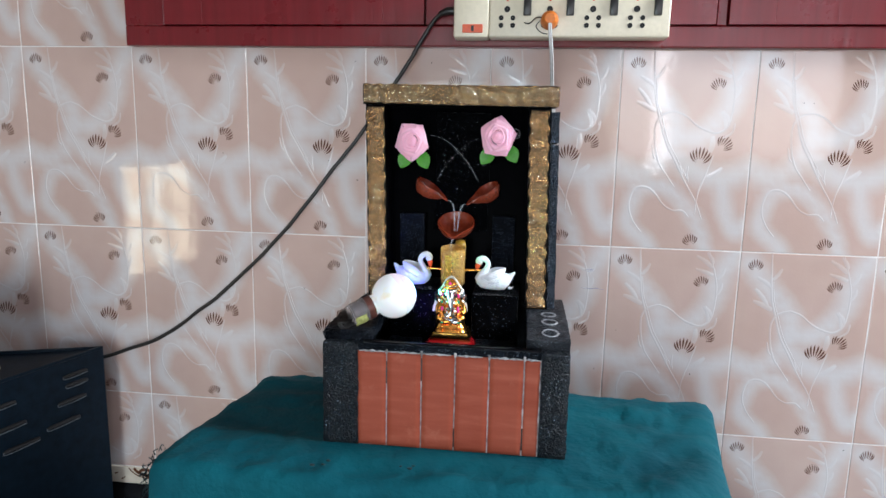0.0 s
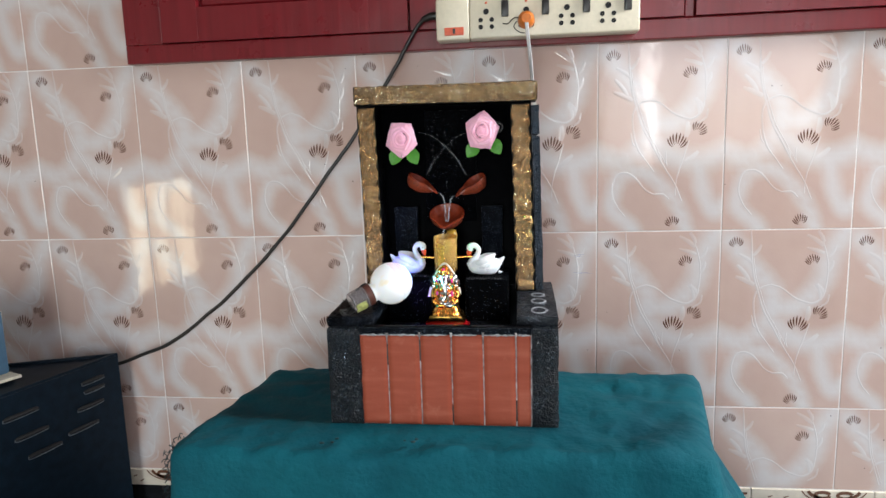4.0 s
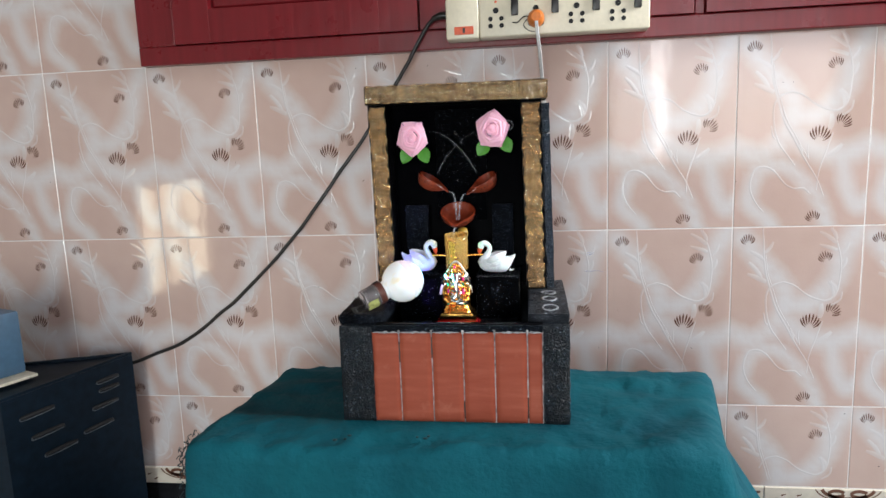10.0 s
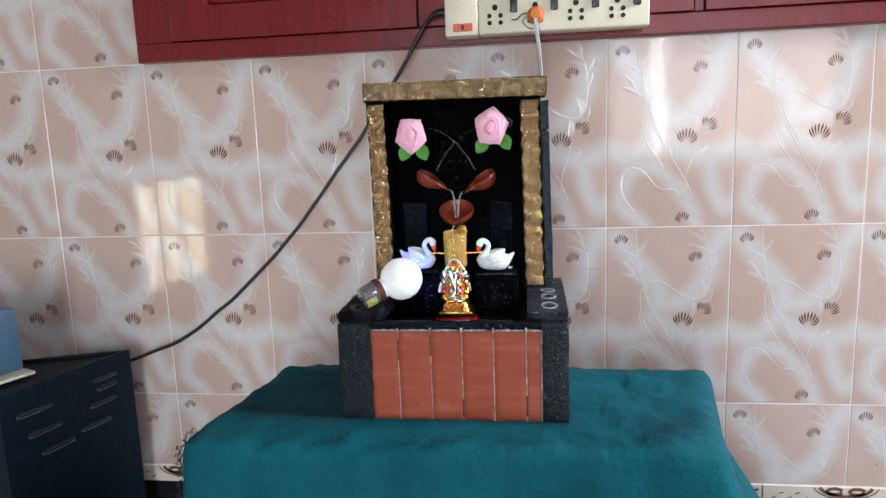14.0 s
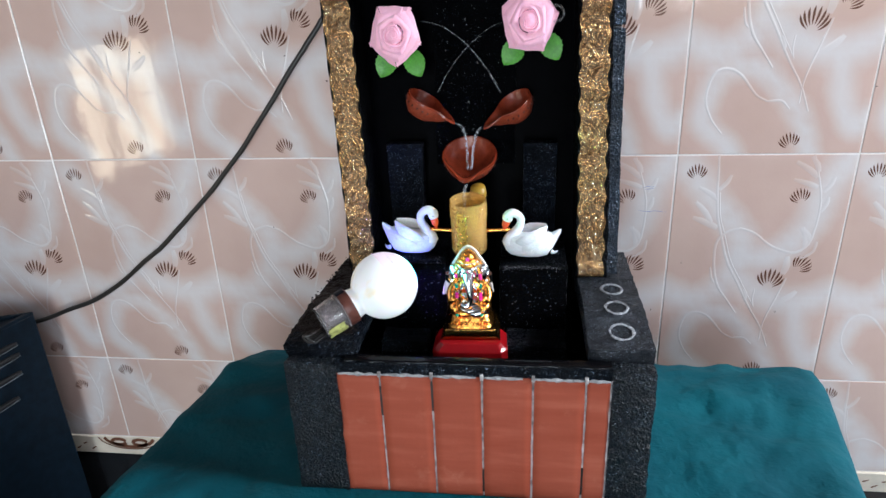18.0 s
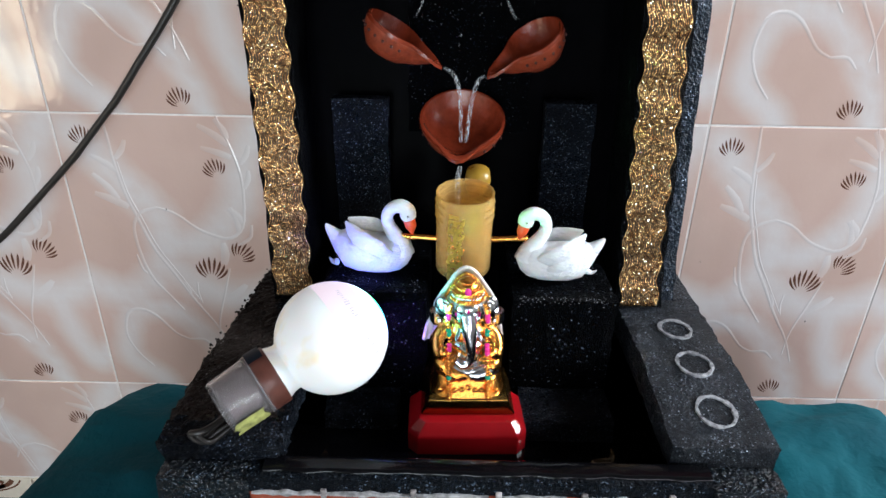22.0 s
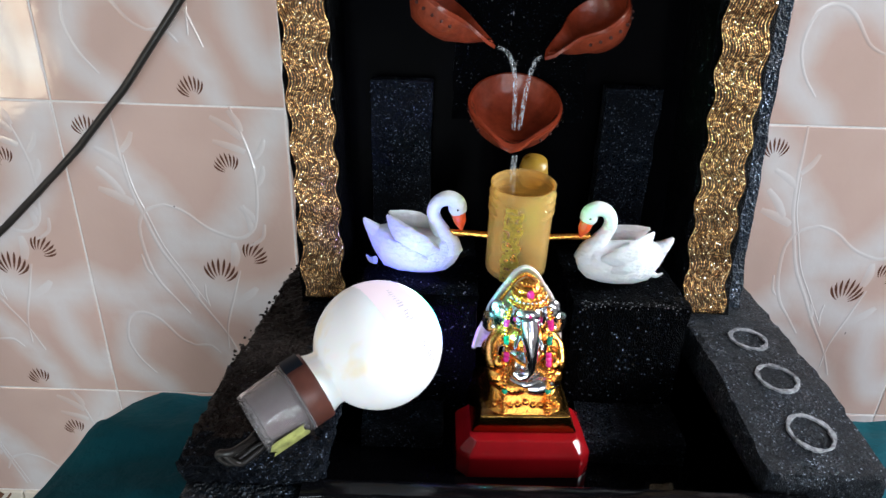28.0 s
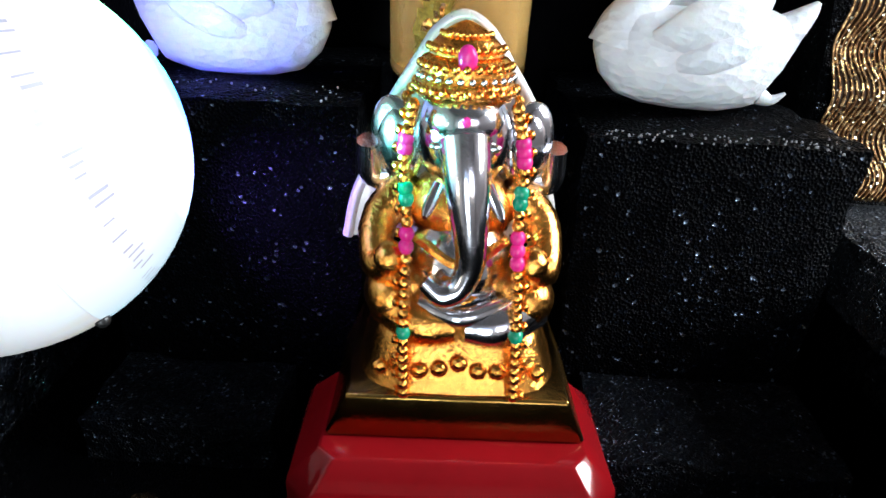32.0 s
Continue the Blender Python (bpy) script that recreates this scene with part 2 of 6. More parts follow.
CLAY = plain("glazed_red_clay", (0.20, 0.030, 0.012), 0.24, grain=160, vary=0.3, bump=0.3, depth=0.0012)
CLAY_DRY = plain("red_clay", (0.24, 0.043, 0.019), 0.42, grain=260, vary=0.3, bump=0.5, depth=0.001, Specular_IOR_Level=0.25)
CLAY_PIT = plain("pricked_clay", (0.055, 0.012, 0.008), 0.8, grain=300, vary=0.2)
k = Kit("white_plastic_feather")
k.set(Base_Color=k.ramp(k.noise(220), (0.3, (0.74, 0.74, 0.77)), (0.7, (0.82, 0.82, 0.83))), Roughness=0.30, Subsurface_Weight=0.15)
mp = k.t.nodes.new("ShaderNodeMapping")
mp.inputs["Scale"].default_value = (330, 330, 620)
k.link(k.co, mp.inputs["Vector"])
fe = k.node("ShaderNodeTexVoronoi", Scale=1.0)
k.link(mp.outputs["Vector"], fe.inputs["Vector"])
k.bump(fe.outputs["Distance"], 0.3, 0.0014)
k.bump(k.noise(500), 0.4, 0.0008)
SWAN = k.m
BEAK = plain("orange_paint", (0.72, 0.085, 0.02), 0.35, grain=400)
INK = plain("black_paint_dot", (0.01, 0.01, 0.01), 0.4, grain=400)
PINK = plain("pink_satin", (1.0, 0.47, 0.61), 0.45, grain=900, vary=0.1, bump=0.25, Subsurface_Weight=0.1, Sheen_Weight=0.4)
LEAF = plain("green_satin_leaf", (0.07, 0.28, 0.025), 0.40, grain=500, vary=0.3, bump=0.4)
RED = plain("glossy_red_lacquer", (0.33, 0.006, 0.010), 0.09, grain=60, vary=0.12, bump=0.03)
BRONZE = plain("dark_gold_plate", (0.36, 0.20, 0.05), 0.2, 1.0, grain=300, vary=0.2, bump=0.2)
GOLD = plain("polished_gold_plating", (0.90, 0.39, 0.08), 0.20, 1.0, grain=500, vary=0.15, bump=0.35, depth=0.0008)
CHROME = plain("polished_silver_plating", (0.70, 0.70, 0.75), 0.17, 1.0, grain=200, vary=0.05, bump=0.1)
MAGENTA = plain("magenta_paint_dot", (0.72, 0.02, 0.22), 0.25, grain=400)
JADE = plain("green_paint_dot", (0.01, 0.26, 0.14), 0.25, grain=400)
IVORY = plain("cream_strip_plastic", (0.68, 0.61, 0.47), 0.35, grain=160, vary=0.06, bump=0.1)
PEARL = plain("pearl_white_plating", (0.74, 0.70, 0.68), 0.28, 0.25, grain=300, vary=0.08)
FOIL = plain("yellow_gold_foil", (0.80, 0.52, 0.09), 0.3, 0.7, grain=700, vary=0.35, bump=0.9, depth=0.0015)
BLACKPL = plain("black_plastic", (0.013, 0.011, 0.010), 0.35, grain=200)
HOLE = plain("dark_socket_hole", (0.003, 0.003, 0.004), 0.7, grain=200)
ORANGE = plain("orange_plug_plastic", (0.62, 0.16, 0.015), 0.35, grain=200)
INDICATOR = plain("orange_red_switch", (0.62, 0.09, 0.03), 0.3, grain=200)
GREYWIRE = plain("grey_white_flex", (0.52, 0.50, 0.49), 0.4, grain=300)
METALBOX = plain("navy_black_sheet_metal", (0.0036, 0.009, 0.016), 0.45, 0.0, grain=60, vary=0.4, bump=0.2, Specular_IOR_Level=0.13)
METALEDGE = plain("worn_metal_edge", (0.12, 0.14, 0.16), 0.4, 0.3, grain=200, vary=0.4)
BLUEBOX = plain("steel_blue_casing", (0.05, 0.105, 0.17), 0.4, grain=80, vary=0.12)
PALEWOOD = plain("pale_board", (0.55, 0.50, 0.40), 0.6, grain=90, vary=0.2)
WOOD = plain("brown_table_wood", (0.16, 0.08, 0.04), 0.5, grain=60, vary=0.3)
COLLAR = plain("brown_bulb_collar", (0.085, 0.028, 0.020), 0.35, grain=200, vary=0.2)
TAPE = plain("yellow_green_tape", (0.30, 0.31, 0.10), 0.5, grain=260, vary=0.5, bump=0.6)
RINGPAINT = plain("silver_ring_paint", (0.30, 0.31, 0.335), 0.5, 0.1, grain=420, vary=0.75, bump=0.8)

# teal table cloth
k = Kit("teal_cotton")
wv = k.node("ShaderNodeTexNoise", Scale=900.0, Detail=2.0)
k.link(k.co, wv.inputs["Vector"])
c = k.ramp(k.noise(7, 5), (0.3, (0.001, 0.055, 0.078)), (0.7, (0.002, 0.094, 0.120)))
damp = k.ramp(k.noise(16, 3), (0.66, (0, 0, 0)), (0.76, (1, 1, 1)))
k.set(Base_Color=k.mix(k.math("MULTIPLY", damp, 0.35), c, (0.004, 0.05, 0.055)), Roughness=0.8, Specular_IOR_Level=0.15)
k.bump(wv.outputs["Fac"], 0.25, 0.0005)
k.bump(k.noise(15, 3, 0.45), 0.6, 0.012)
k.bump(k.noise(62, 4, 0.55), 0.9, 0.004)
CLOTH = k.m

DAMP = plain("damp_teal_cotton", (0.001, 0.012, 0.016), 0.5, grain=300)

# clear and tinted plastics, running water
k = Kit("amber_clear_plastic")
k.set(Base_Color=(0.97, 0.66, 0.24), Roughness=0.12, Transmission_Weight=0.72, IOR=1.25)
k.bump(k.noise(90, 4), 0.4, 0.002)
AMBER = k.m
k = Kit("clear_cup_plastic")
k.set(Base_Color=(0.92, 0.88, 0.90), Roughness=0.10, Transmission_Weight=0.92, IOR=1.25)
CLEAR = k.m
CUPFILL = plain("mauve_holder_core", (0.088, 0.064, 0.068), 0.5, grain=120, vary=0.2)
k = Kit("running_water")
tr = k.node("ShaderNodeBsdfTransparent")
mx = k.t.nodes.new("ShaderNodeMixShader")
k.set(Base_Color=(0.85, 0.9, 0.95), Roughness=0.12)
# stretched noise mixes in pale streaks, painted stand-ins for thin highlights on the water
mp = k.t.nodes.new("ShaderNodeMapping")
mp.inputs["Scale"].default_value = (1500, 1500, 160)
k.link(k.co, mp.inputs["Vector"])
rip = k.node("ShaderNodeTexNoise", Scale=1.0, Detail=2.0)
k.link(mp.outputs["Vector"], rip.inputs["Vector"])
k.link(k.ramp(rip.outputs["Fac"], (0.48, (0.02, 0.02, 0.02)), (0.70, (0.42, 0.42, 0.42))), mx.inputs[0])
k.bump(rip.outputs["Fac"], 0.8, 0.001)
k.link(tr.outputs[0], mx.inputs[1])
k.link(k.b.outputs[0], mx.inputs[2])
k.link(mx.outputs[0], k.t.nodes["Material Output"].inputs["Surface"])
STREAM = k.m

# glowing dome of the bulb: white with faint rainbow sectors, the lower cup is milky plastic
k = Kit("glowing_bulb_dome")
k.set(Base_Color=(0.30, 0.30, 0.30), Roughness=0.2)
sx = k.t.nodes.new("ShaderNodeSeparateXYZ")
k.link(k.co, sx.inputs[0])
ang = k.math("ADD", k.math("MULTIPLY", k.math("ARCTAN2", sx.outputs[1], sx.outputs[0]), 0.159), 0.5)
hue = k.ramp(ang, (0.0, (1.0, 0.78, 0.93)), (0.15, (1.0, 0.84, 0.95)), (0.30, (0.98, 0.95, 1.0)), (0.45, (0.50, 0.86, 1.0)), (0.7, (0.66, 0.90, 1.0)), (1.0, (1.0, 0.78, 0.93)))
pole = k.math("MULTIPLY", sx.outputs[2], 1 / 0.0266)
tip = k.ramp(pole, (0.66, (0, 0, 0)), (0.93, (1, 1, 1)))
leds = k.ramp(ang, (0.0, (0.05, 1.0, 0.35)), (0.2, (0.05, 0.75, 1.0)), (0.42, (0.12, 0.12, 1.0)), (0.62, (0.45, 0.1, 1.0)), (0.8, (0.05, 0.9, 0.8)), (1.0, (0.05, 1.0, 0.35)))
k.set(Emission_Color=k.mix(tip, hue, leds), Emission_Strength=k.math("ADD", k.math("MULTIPLY", tip, 3.2), 0.47))
DOME = k.m
k = Kit("milky_bulb_plastic")
mp = k.t.nodes.new("ShaderNodeMapping")
mp.inputs["Scale"].default_value = (60, 60, 14)
k.link(k.co, mp.inputs["Vector"])
yn = k.node("ShaderNodeTexNoise", Scale=1.0, Detail=3.0)
k.link(mp.outputs["Vector"], yn.inputs["Vector"])
c = k.ramp(yn.outputs["Fac"], (0.52, (0.70, 0.71, 0.72)), (0.64, (0.70, 0.60, 0.38)))
k.set(Base_Color=c, Roughness=0.25, Subsurface_Weight=0.2, Emission_Color=(0.93, 0.97, 1.0), Emission_Strength=0.17)
MILK = k.m
FADED = plain("faded_grey_print", (0.40, 0.40, 0.50), 0.4, grain=200)


# ---- geometry kit ----
def mesh_of(bm, name, mats, smooth=False):
    me = bpy.data.meshes.new(name)
    bmesh.ops.recalc_face_normals(bm, faces=bm.faces)
    bm.to_mesh(me)
    bm.free()
    for m in mats if isinstance(mats, (list, tuple)) else [mats]:
        me.materials.append(m)
    if smooth:
        for p in me.polygons:
            p.use_smooth = True
        if smooth != True:
            me.set_sharp_from_angle(angle=radians(smooth))
    return me


def part(name, bm, mats, parent=None, label="", smooth=False):
    """One mesh object out of a bmesh, under a thing or a part."""
    ob = new(name, mesh_of(bm, name, mats, smooth))
    ob.parent = parent
    return tagged(ob, label)


def thing(name, at, label, category, group="", kind=""):
    ob = new(name)
    ob.location = at
    ob.empty_display_size = 0.02
    return tagged(ob, label, category, group, kind)


def under(ob, root):
    """Parent ob without moving it."""
    ob.parent = root
    ob.matrix_parent_inverse = root.matrix_basis.inverted()
    return ob


def box(bm, x0, x1, y0, y1, z0, z1, bevel=0.0, seg=2, mat=0):
    c = bmesh.ops.create_cube(bm, size=1)["verts"]
    for v in c:
        v.co = Vector((x0 + (v.co.x + 0.5) * (x1 - x0), y0 + (v.co.y + 0.5) * (y1 - y0), z0 + (v.co.z + 0.5) * (z1 - z0)))
    faces = list({f for v in c for f in v.link_faces})
    for f in faces:
        f.material_index = mat
    if bevel:
        edges = list({e for v in c for e in v.link_edges})
        r = bmesh.ops.bevel(bm, geom=edges, offset=bevel, segments=seg, affect="EDGES", profile=0.5)
        for f in r["faces"]:
            f.material_index = mat
    return bm


def boxed(*a, **k):
    return box(bmesh.new(), *a, **k)


def rough_box(x0, x1, y0, y1, z0, z1, step=0.006, amount=0.0012, seed=0.0, freq=120):
    """A block cut from foam by hand: subdivided, with crumbled faces and edges."""
    bm = bmesh.new()
    n = [max(1, int(round((b - a) / step))) for a, b in ((x0, x1), (y0, y1), (z0, z1))]
    cache = {}

    def vert(i, j, l):
        if (i, j, l) not in cache:
            p = Vector((x0 + (x1 - x0) * i / n[0], y0 + (y1 - y0) * j / n[1], z0 + (z1 - z0) * l / n[2]))
            q = p * freq + Vector((seed, seed * 2, 0))
            d = Vector((noise.noise(q), noise.noise(q + Vector((9, 3, 1))), noise.noise(q + Vector((2, 8, 5)))))
            edge = (i in (0, n[0])) + (j in (0, n[1])) + (l in (0, n[2]))
            mid = Vector(((x0 + x1) / 2, (y0 + y1) / 2, (z0 + z1) / 2))
            pull = (mid - p).normalized() * amount * (0.9 if edge > 1 else 0)
            cache[(i, j, l)] = bm.verts.new(p + d * amount * (1.5 if edge > 1 else 0.7) + pull)
        return cache[(i, j, l)]

    for s in (0, n[0]):
        for j in range(n[1]):
            for l in range(n[2]):
                bm.faces.new([vert(s, j, l), vert(s, j + 1, l), vert(s, j + 1, l + 1), vert(s, j, l + 1)])
    for s in (0, n[1]):
        for i in range(n[0]):
            for l in range(n[2]):
                bm.faces.new([vert(i, s, l), vert(i + 1, s, l), vert(i + 1, s, l + 1), vert(i, s, l + 1)])
    for s in (0, n[2]):
        for i in range(n[0]):
            for j in range(n[1]):
                bm.faces.new([vert(i, j, s), vert(i + 1, j, s), vert(i + 1, j + 1, s), vert(i, j + 1, s)])
    return bm


def curve_points(pts, n):
    """n points on a smooth line through pts."""
    p = [Vector(q) for q in pts]
    p = [p[0] * 2 - p[1]] + p + [p[-1] * 2 - p[-2]]
    out = []
    segs = len(p) - 3
    for s in range(n):
        u = s / (n - 1) * segs
        i = min(int(u), segs - 1)
        f = u - i
        a, b, c, d = p[i:i + 4]
        out.append(0.5 * (2 * b + (c - a) * f + (2 * a - 5 * b + 4 * c - d) * f * f + (3 * b - a - 3 * c + d) * f ** 3))
    return out


def tube(bm, pts, radii, sides=10, n=None, mat=0, flat=1.0, caps=True):
    """A round tube along a line; radii is one number or one a point; flat squashes it across its second axis."""
    line = curve_points(pts, n) if n else [Vector(q) for q in pts]
    m = len(line)
    if not isinstance(radii, (list, tuple)):
        radii = [radii] * m
    elif len(radii) != m:
        radii = [float(np.interp(i / (m - 1), np.linspace(0, 1, len(radii)), radii)) for i in range(m)]
    rings, up = [], None
    for i, p in enumerate(line):
        d = (line[min(i + 1, m - 1)] - line[max(i - 1, 0)]).normalized()
        if up is None:
            up = d.orthogonal().normalized() if abs(d.y) > 0.9 else (Vector((0, 1, 0)) - d * d.y).normalized()
        up = (up - d * up.dot(d)).normalized()
        side = d.cross(up)
        rings.append([bm.verts.new(p + (side * math.cos(a) + up * flat * math.sin(a)) * radii[i]) for a in (2 * math.pi * s / sides for s in range(sides))])
    for a, b in zip(rings, rings[1:]):
        for s in range(sides):
            f = bm.faces.new([a[s], a[(s + 1) % sides], b[(s + 1) % sides], b[s]])
            f.material_index = mat
    if caps:
        for r in (rings[0], rings[-1]):
            f = bm.faces.new(r)
            f.material_index = mat
    return bm


def ball(bm, c, r, mat=0, u=14, v=9, turn=None):
    """An ellipsoid; r is one radius or three."""
    r = (r, r, r) if isinstance(r, (int, float)) else r
    m = Matrix.Translation(c) @ (turn or Matrix()) @ Matrix.Diagonal((*r, 1))
    vs = bmesh.ops.create_uvsphere(bm, u_segments=u, v_segments=v, radius=1, matrix=m)["verts"]
    for f in {f for w in vs for f in w.link_faces}:
        f.material_index = mat
    return bm


def lathe(bm, profile, m=Matrix(), sides=32, mat=0, start=0.0, sweep=2 * math.pi):
    """A turned shape about z; profile is (radius, height) pairs."""
    whole = abs(sweep - 2 * math.pi) < 1e-6
    cols = sides if whole else sides + 1
    rings = [[bm.verts.new(m @ Vector((r * math.cos(start + sweep * s / sides), r * math.sin(start + sweep * s / sides), h))) for s in range(cols)] for r, h in profile]
    for a, b in zip(rings, rings[1:]):
        for s in range(sides):
            t = (s + 1) % cols
            f = bm.faces.new([a[s], a[t], b[t], b[s]])
            f.material_index = mat
    return bm


def ribbon(bm, pts, widths, z, mat, thick=0.0004):
    """A flat stroke in the x, z plane of a tile, facing -y, at depth z."""
    m = len(pts)
    left, right = [], []
    for i, p in enumerate(pts):
        a, b = pts[max(i - 1, 0)], pts[min(i + 1, m - 1)]
        d = Vector((b[0] - a[0], b[1] - a[1]))
        d = d.normalized() if d.length > 1e-9 else Vector((1, 0))
        w = widths[i] / 2
        left.append((p[0] - d.y * w, p[1] + d.x * w))
        right.append((p[0] + d.y * w, p[1] - d.x * w))
    lv = [bm.verts.new((x, z + thick, y)) for x, y in left]
    mv = [bm.verts.new((x, z, y)) for x, y in pts]
    rv = [bm.verts.new((x, z + thick, y)) for x, y in right]
    for i in range(m - 1):
        for a, b in ((lv, mv), (mv, rv)):
            f = bm.faces.new([a[i], b[i], b[i + 1], a[i + 1]])
            f.material_index = mat
            f.smooth = True


# ---- the room ----
TW, TH, TOP = 0.2, 0.305, 1.35
ROOM = (-0.76, 2.6, -2.9, 0.0001)


def slab(name, x0, x1, y0, y1, z0, z1, mat, label, category="wall"):
    ob = part(name, boxed(x0, x1, y0, y1, z0, z1), mat)
    return tagged(ob, label, category, "", "structure")


X0, X1, Y0, Y1 = ROOM
floor = slab("floor", X0 - 0.1, X1 + 0.1, Y0 - 0.1, Y1 + 0.1, -0.1, 0.0, FLOOR, "grey tiled floor of the room", "floor")
slab("ceiling", X0 - 0.1, X1 + 0.1, Y0 - 0.1, Y1 + 0.1, 2.7, 2.8, CEIL, "grey painted ceiling", "ceiling")
wall_north = slab("wall_north", X0 - 0.1, X1 + 0.1, Y1, Y1 + 0.1, 0.0, 2.7, GROUT, "wall with pink patterned glazed tiles and pale grout")


def wall_with_hole(name, axis, at, lo, hi, hole, mat, label):
    """A wall at x or y = at, 10 cm thick, with one opening (a0, a1, z0, z1)."""
    bm = bmesh.new()
    a0, a1, z0, z1 = hole
    for p0, p1, q0, q1 in ((lo, a0, 0, 2.7), (a1, hi, 0, 2.7), (a0, a1, 0, z0), (a0, a1, z1, 2.7)):
        if q1 - q0 < 0.01:
            continue
        if axis == "x":
            box(bm, at - 0.1, at, p0, p1, q0, q1)
        elif axis == "-x":
            box(bm, at, at + 0.1, p0, p1, q0, q1)
        else:
            box(bm, p0, p1, at - 0.1, at, q0, q1)
    return tagged(part(name, bm, mat), label, "wall", "", "structure")


wall_with_hole("wall_west", "x", X0, Y0, Y1, (-1.66, -1.12, 0.66, 1.10), PLASTER, "cream plaster wall with a small low window")
wall_with_hole("wall_east", "-x", X1, Y0, Y1, (-0.79, -0.05, 1.5, 2.5), PLASTER, "cream plaster wall with a window")
bm = bmesh.new()
for a0, a1, b0, b1 in ((X0 - 0.1, 0.0, 0, 2.7), (0.0, 0.72, 2.05, 2.7), (0.72, 1.12, 0, 2.7), (1.12, 2.45, 0, 1.0), (1.12, 2.45, 2.2, 2.7), (2.45, X1 + 0.1, 0, 2.7)):
    box(bm, a0, a1, Y0 - 0.1, Y0, b0, b1)
tagged(part("wall_south", bm, PLASTER), "cream plaster wall with an open doorway and a wide window", "wall", "", "structure")


# frame of the small west window
west = tagged(new("window_west"), "small low window with a thin frame and bars", "window", "", "structure")
for nm, a in (("window_frame", (-1.656, -1.124, 0.664, 0.676)), ("window_frame", (-1.656, -1.124, 1.084, 1.096)), ("window_bar", (-1.285, -1.262, 0.676, 1.084)), ("window_bar", (-1.44, -1.433, 0.676, 1.084)), ("window_bar", (-1.656, -1.285, 0.90, 0.908))):
    under(part(nm, boxed(X0 - 0.03, X0 - 0.005, a[0], a[1], a[2], a[3], 0.002), PALEWOOD), west)


# wall tiles
def stroke(u, v):
    return (u * TW, -v * TH)


CLOUDS = [
    ((0.08, 0.06), (0.25, 0.2), (0.42, 0.34), (0.40, 0.5), (0.2, 0.62), (0.0, 0.58)),
    ((0.97, 0.0), (0.86, 0.15), (0.8, 0.3), (0.62, 0.42), (0.42, 0.42)),
    ((0.40, 0.5), (0.6, 0.6), (0.8, 0.63), (1.0, 0.58)),
    ((0.13, 0.78), (0.2, 0.69), (0.38, 0.68), (0.52, 0.76), (0.66, 0.88), (0.72, 1.0)),
    ((0.13, 0.78), (0.12, 0.88), (0.24, 0.95), (0.30, 1.0)),
    ((0.8, 0.63), (0.84, 0.78), (0.93, 0.9), (1.0, 0.86)),
]
CLOUD_LINES = [[(p.x * TW, p.y * TH) for p in curve_points([(u, v, 0) for u, v in c], 14)] for c in CLOUDS]


def cloud_at(x, y):
    best = 0.0
    for ci, line in enumerate(CLOUD_LINES):
        d = min((x - a) ** 2 + (y - b) ** 2 for a, b in line) ** 0.5
        best = max(best, math.exp(-(d / (0.0215 if ci < 3 else 0.0155)) ** 2))
    return best * 0.95


def fan(bm, u, v, size, tilt, mat):
    """A printed fan flower of eight slender petals."""
    cx, cy = stroke(u, v)
    for i in range(8):
        a = radians(90 + tilt + (i - 3.5) * 21.5)
        bend = (i - 3.5) * 0.14
        pts, w = [], []
        for s in range(6):
            r = size * (0.36 + 1.0 * s / 5) * (1 - 0.05 * abs(i - 3.5))
            pts.append((cx + r * math.cos(a - bend * s / 5), cy + r * math.sin(a - bend * s / 5)))
            w.append(size * (0.02, 0.07, 0.11, 0.14, 0.115, 0.02)[s])
        ribbon(bm, pts, w, -0.0101, mat, 0.0)


def twig(bm, uv, w, mat, n=10):
    line = curve_points([(*stroke(u, v), 0) for u, v in uv], n)
    ribbon(bm, [(p.x, p.y) for p in line], [w * (0.5 + 0.5 * math.sin(math.pi * (0.15 + 0.8 * i / (n - 1)))) for i in range(n)], -0.0103, mat, 0.0003)


def blade(bm, u, v, du, dv, w, mat):
    twig(bm, [(u, v), (u + du * 0.5 + 0.01, v + dv * 0.5), (u + du, v + dv)], w, mat, 5)


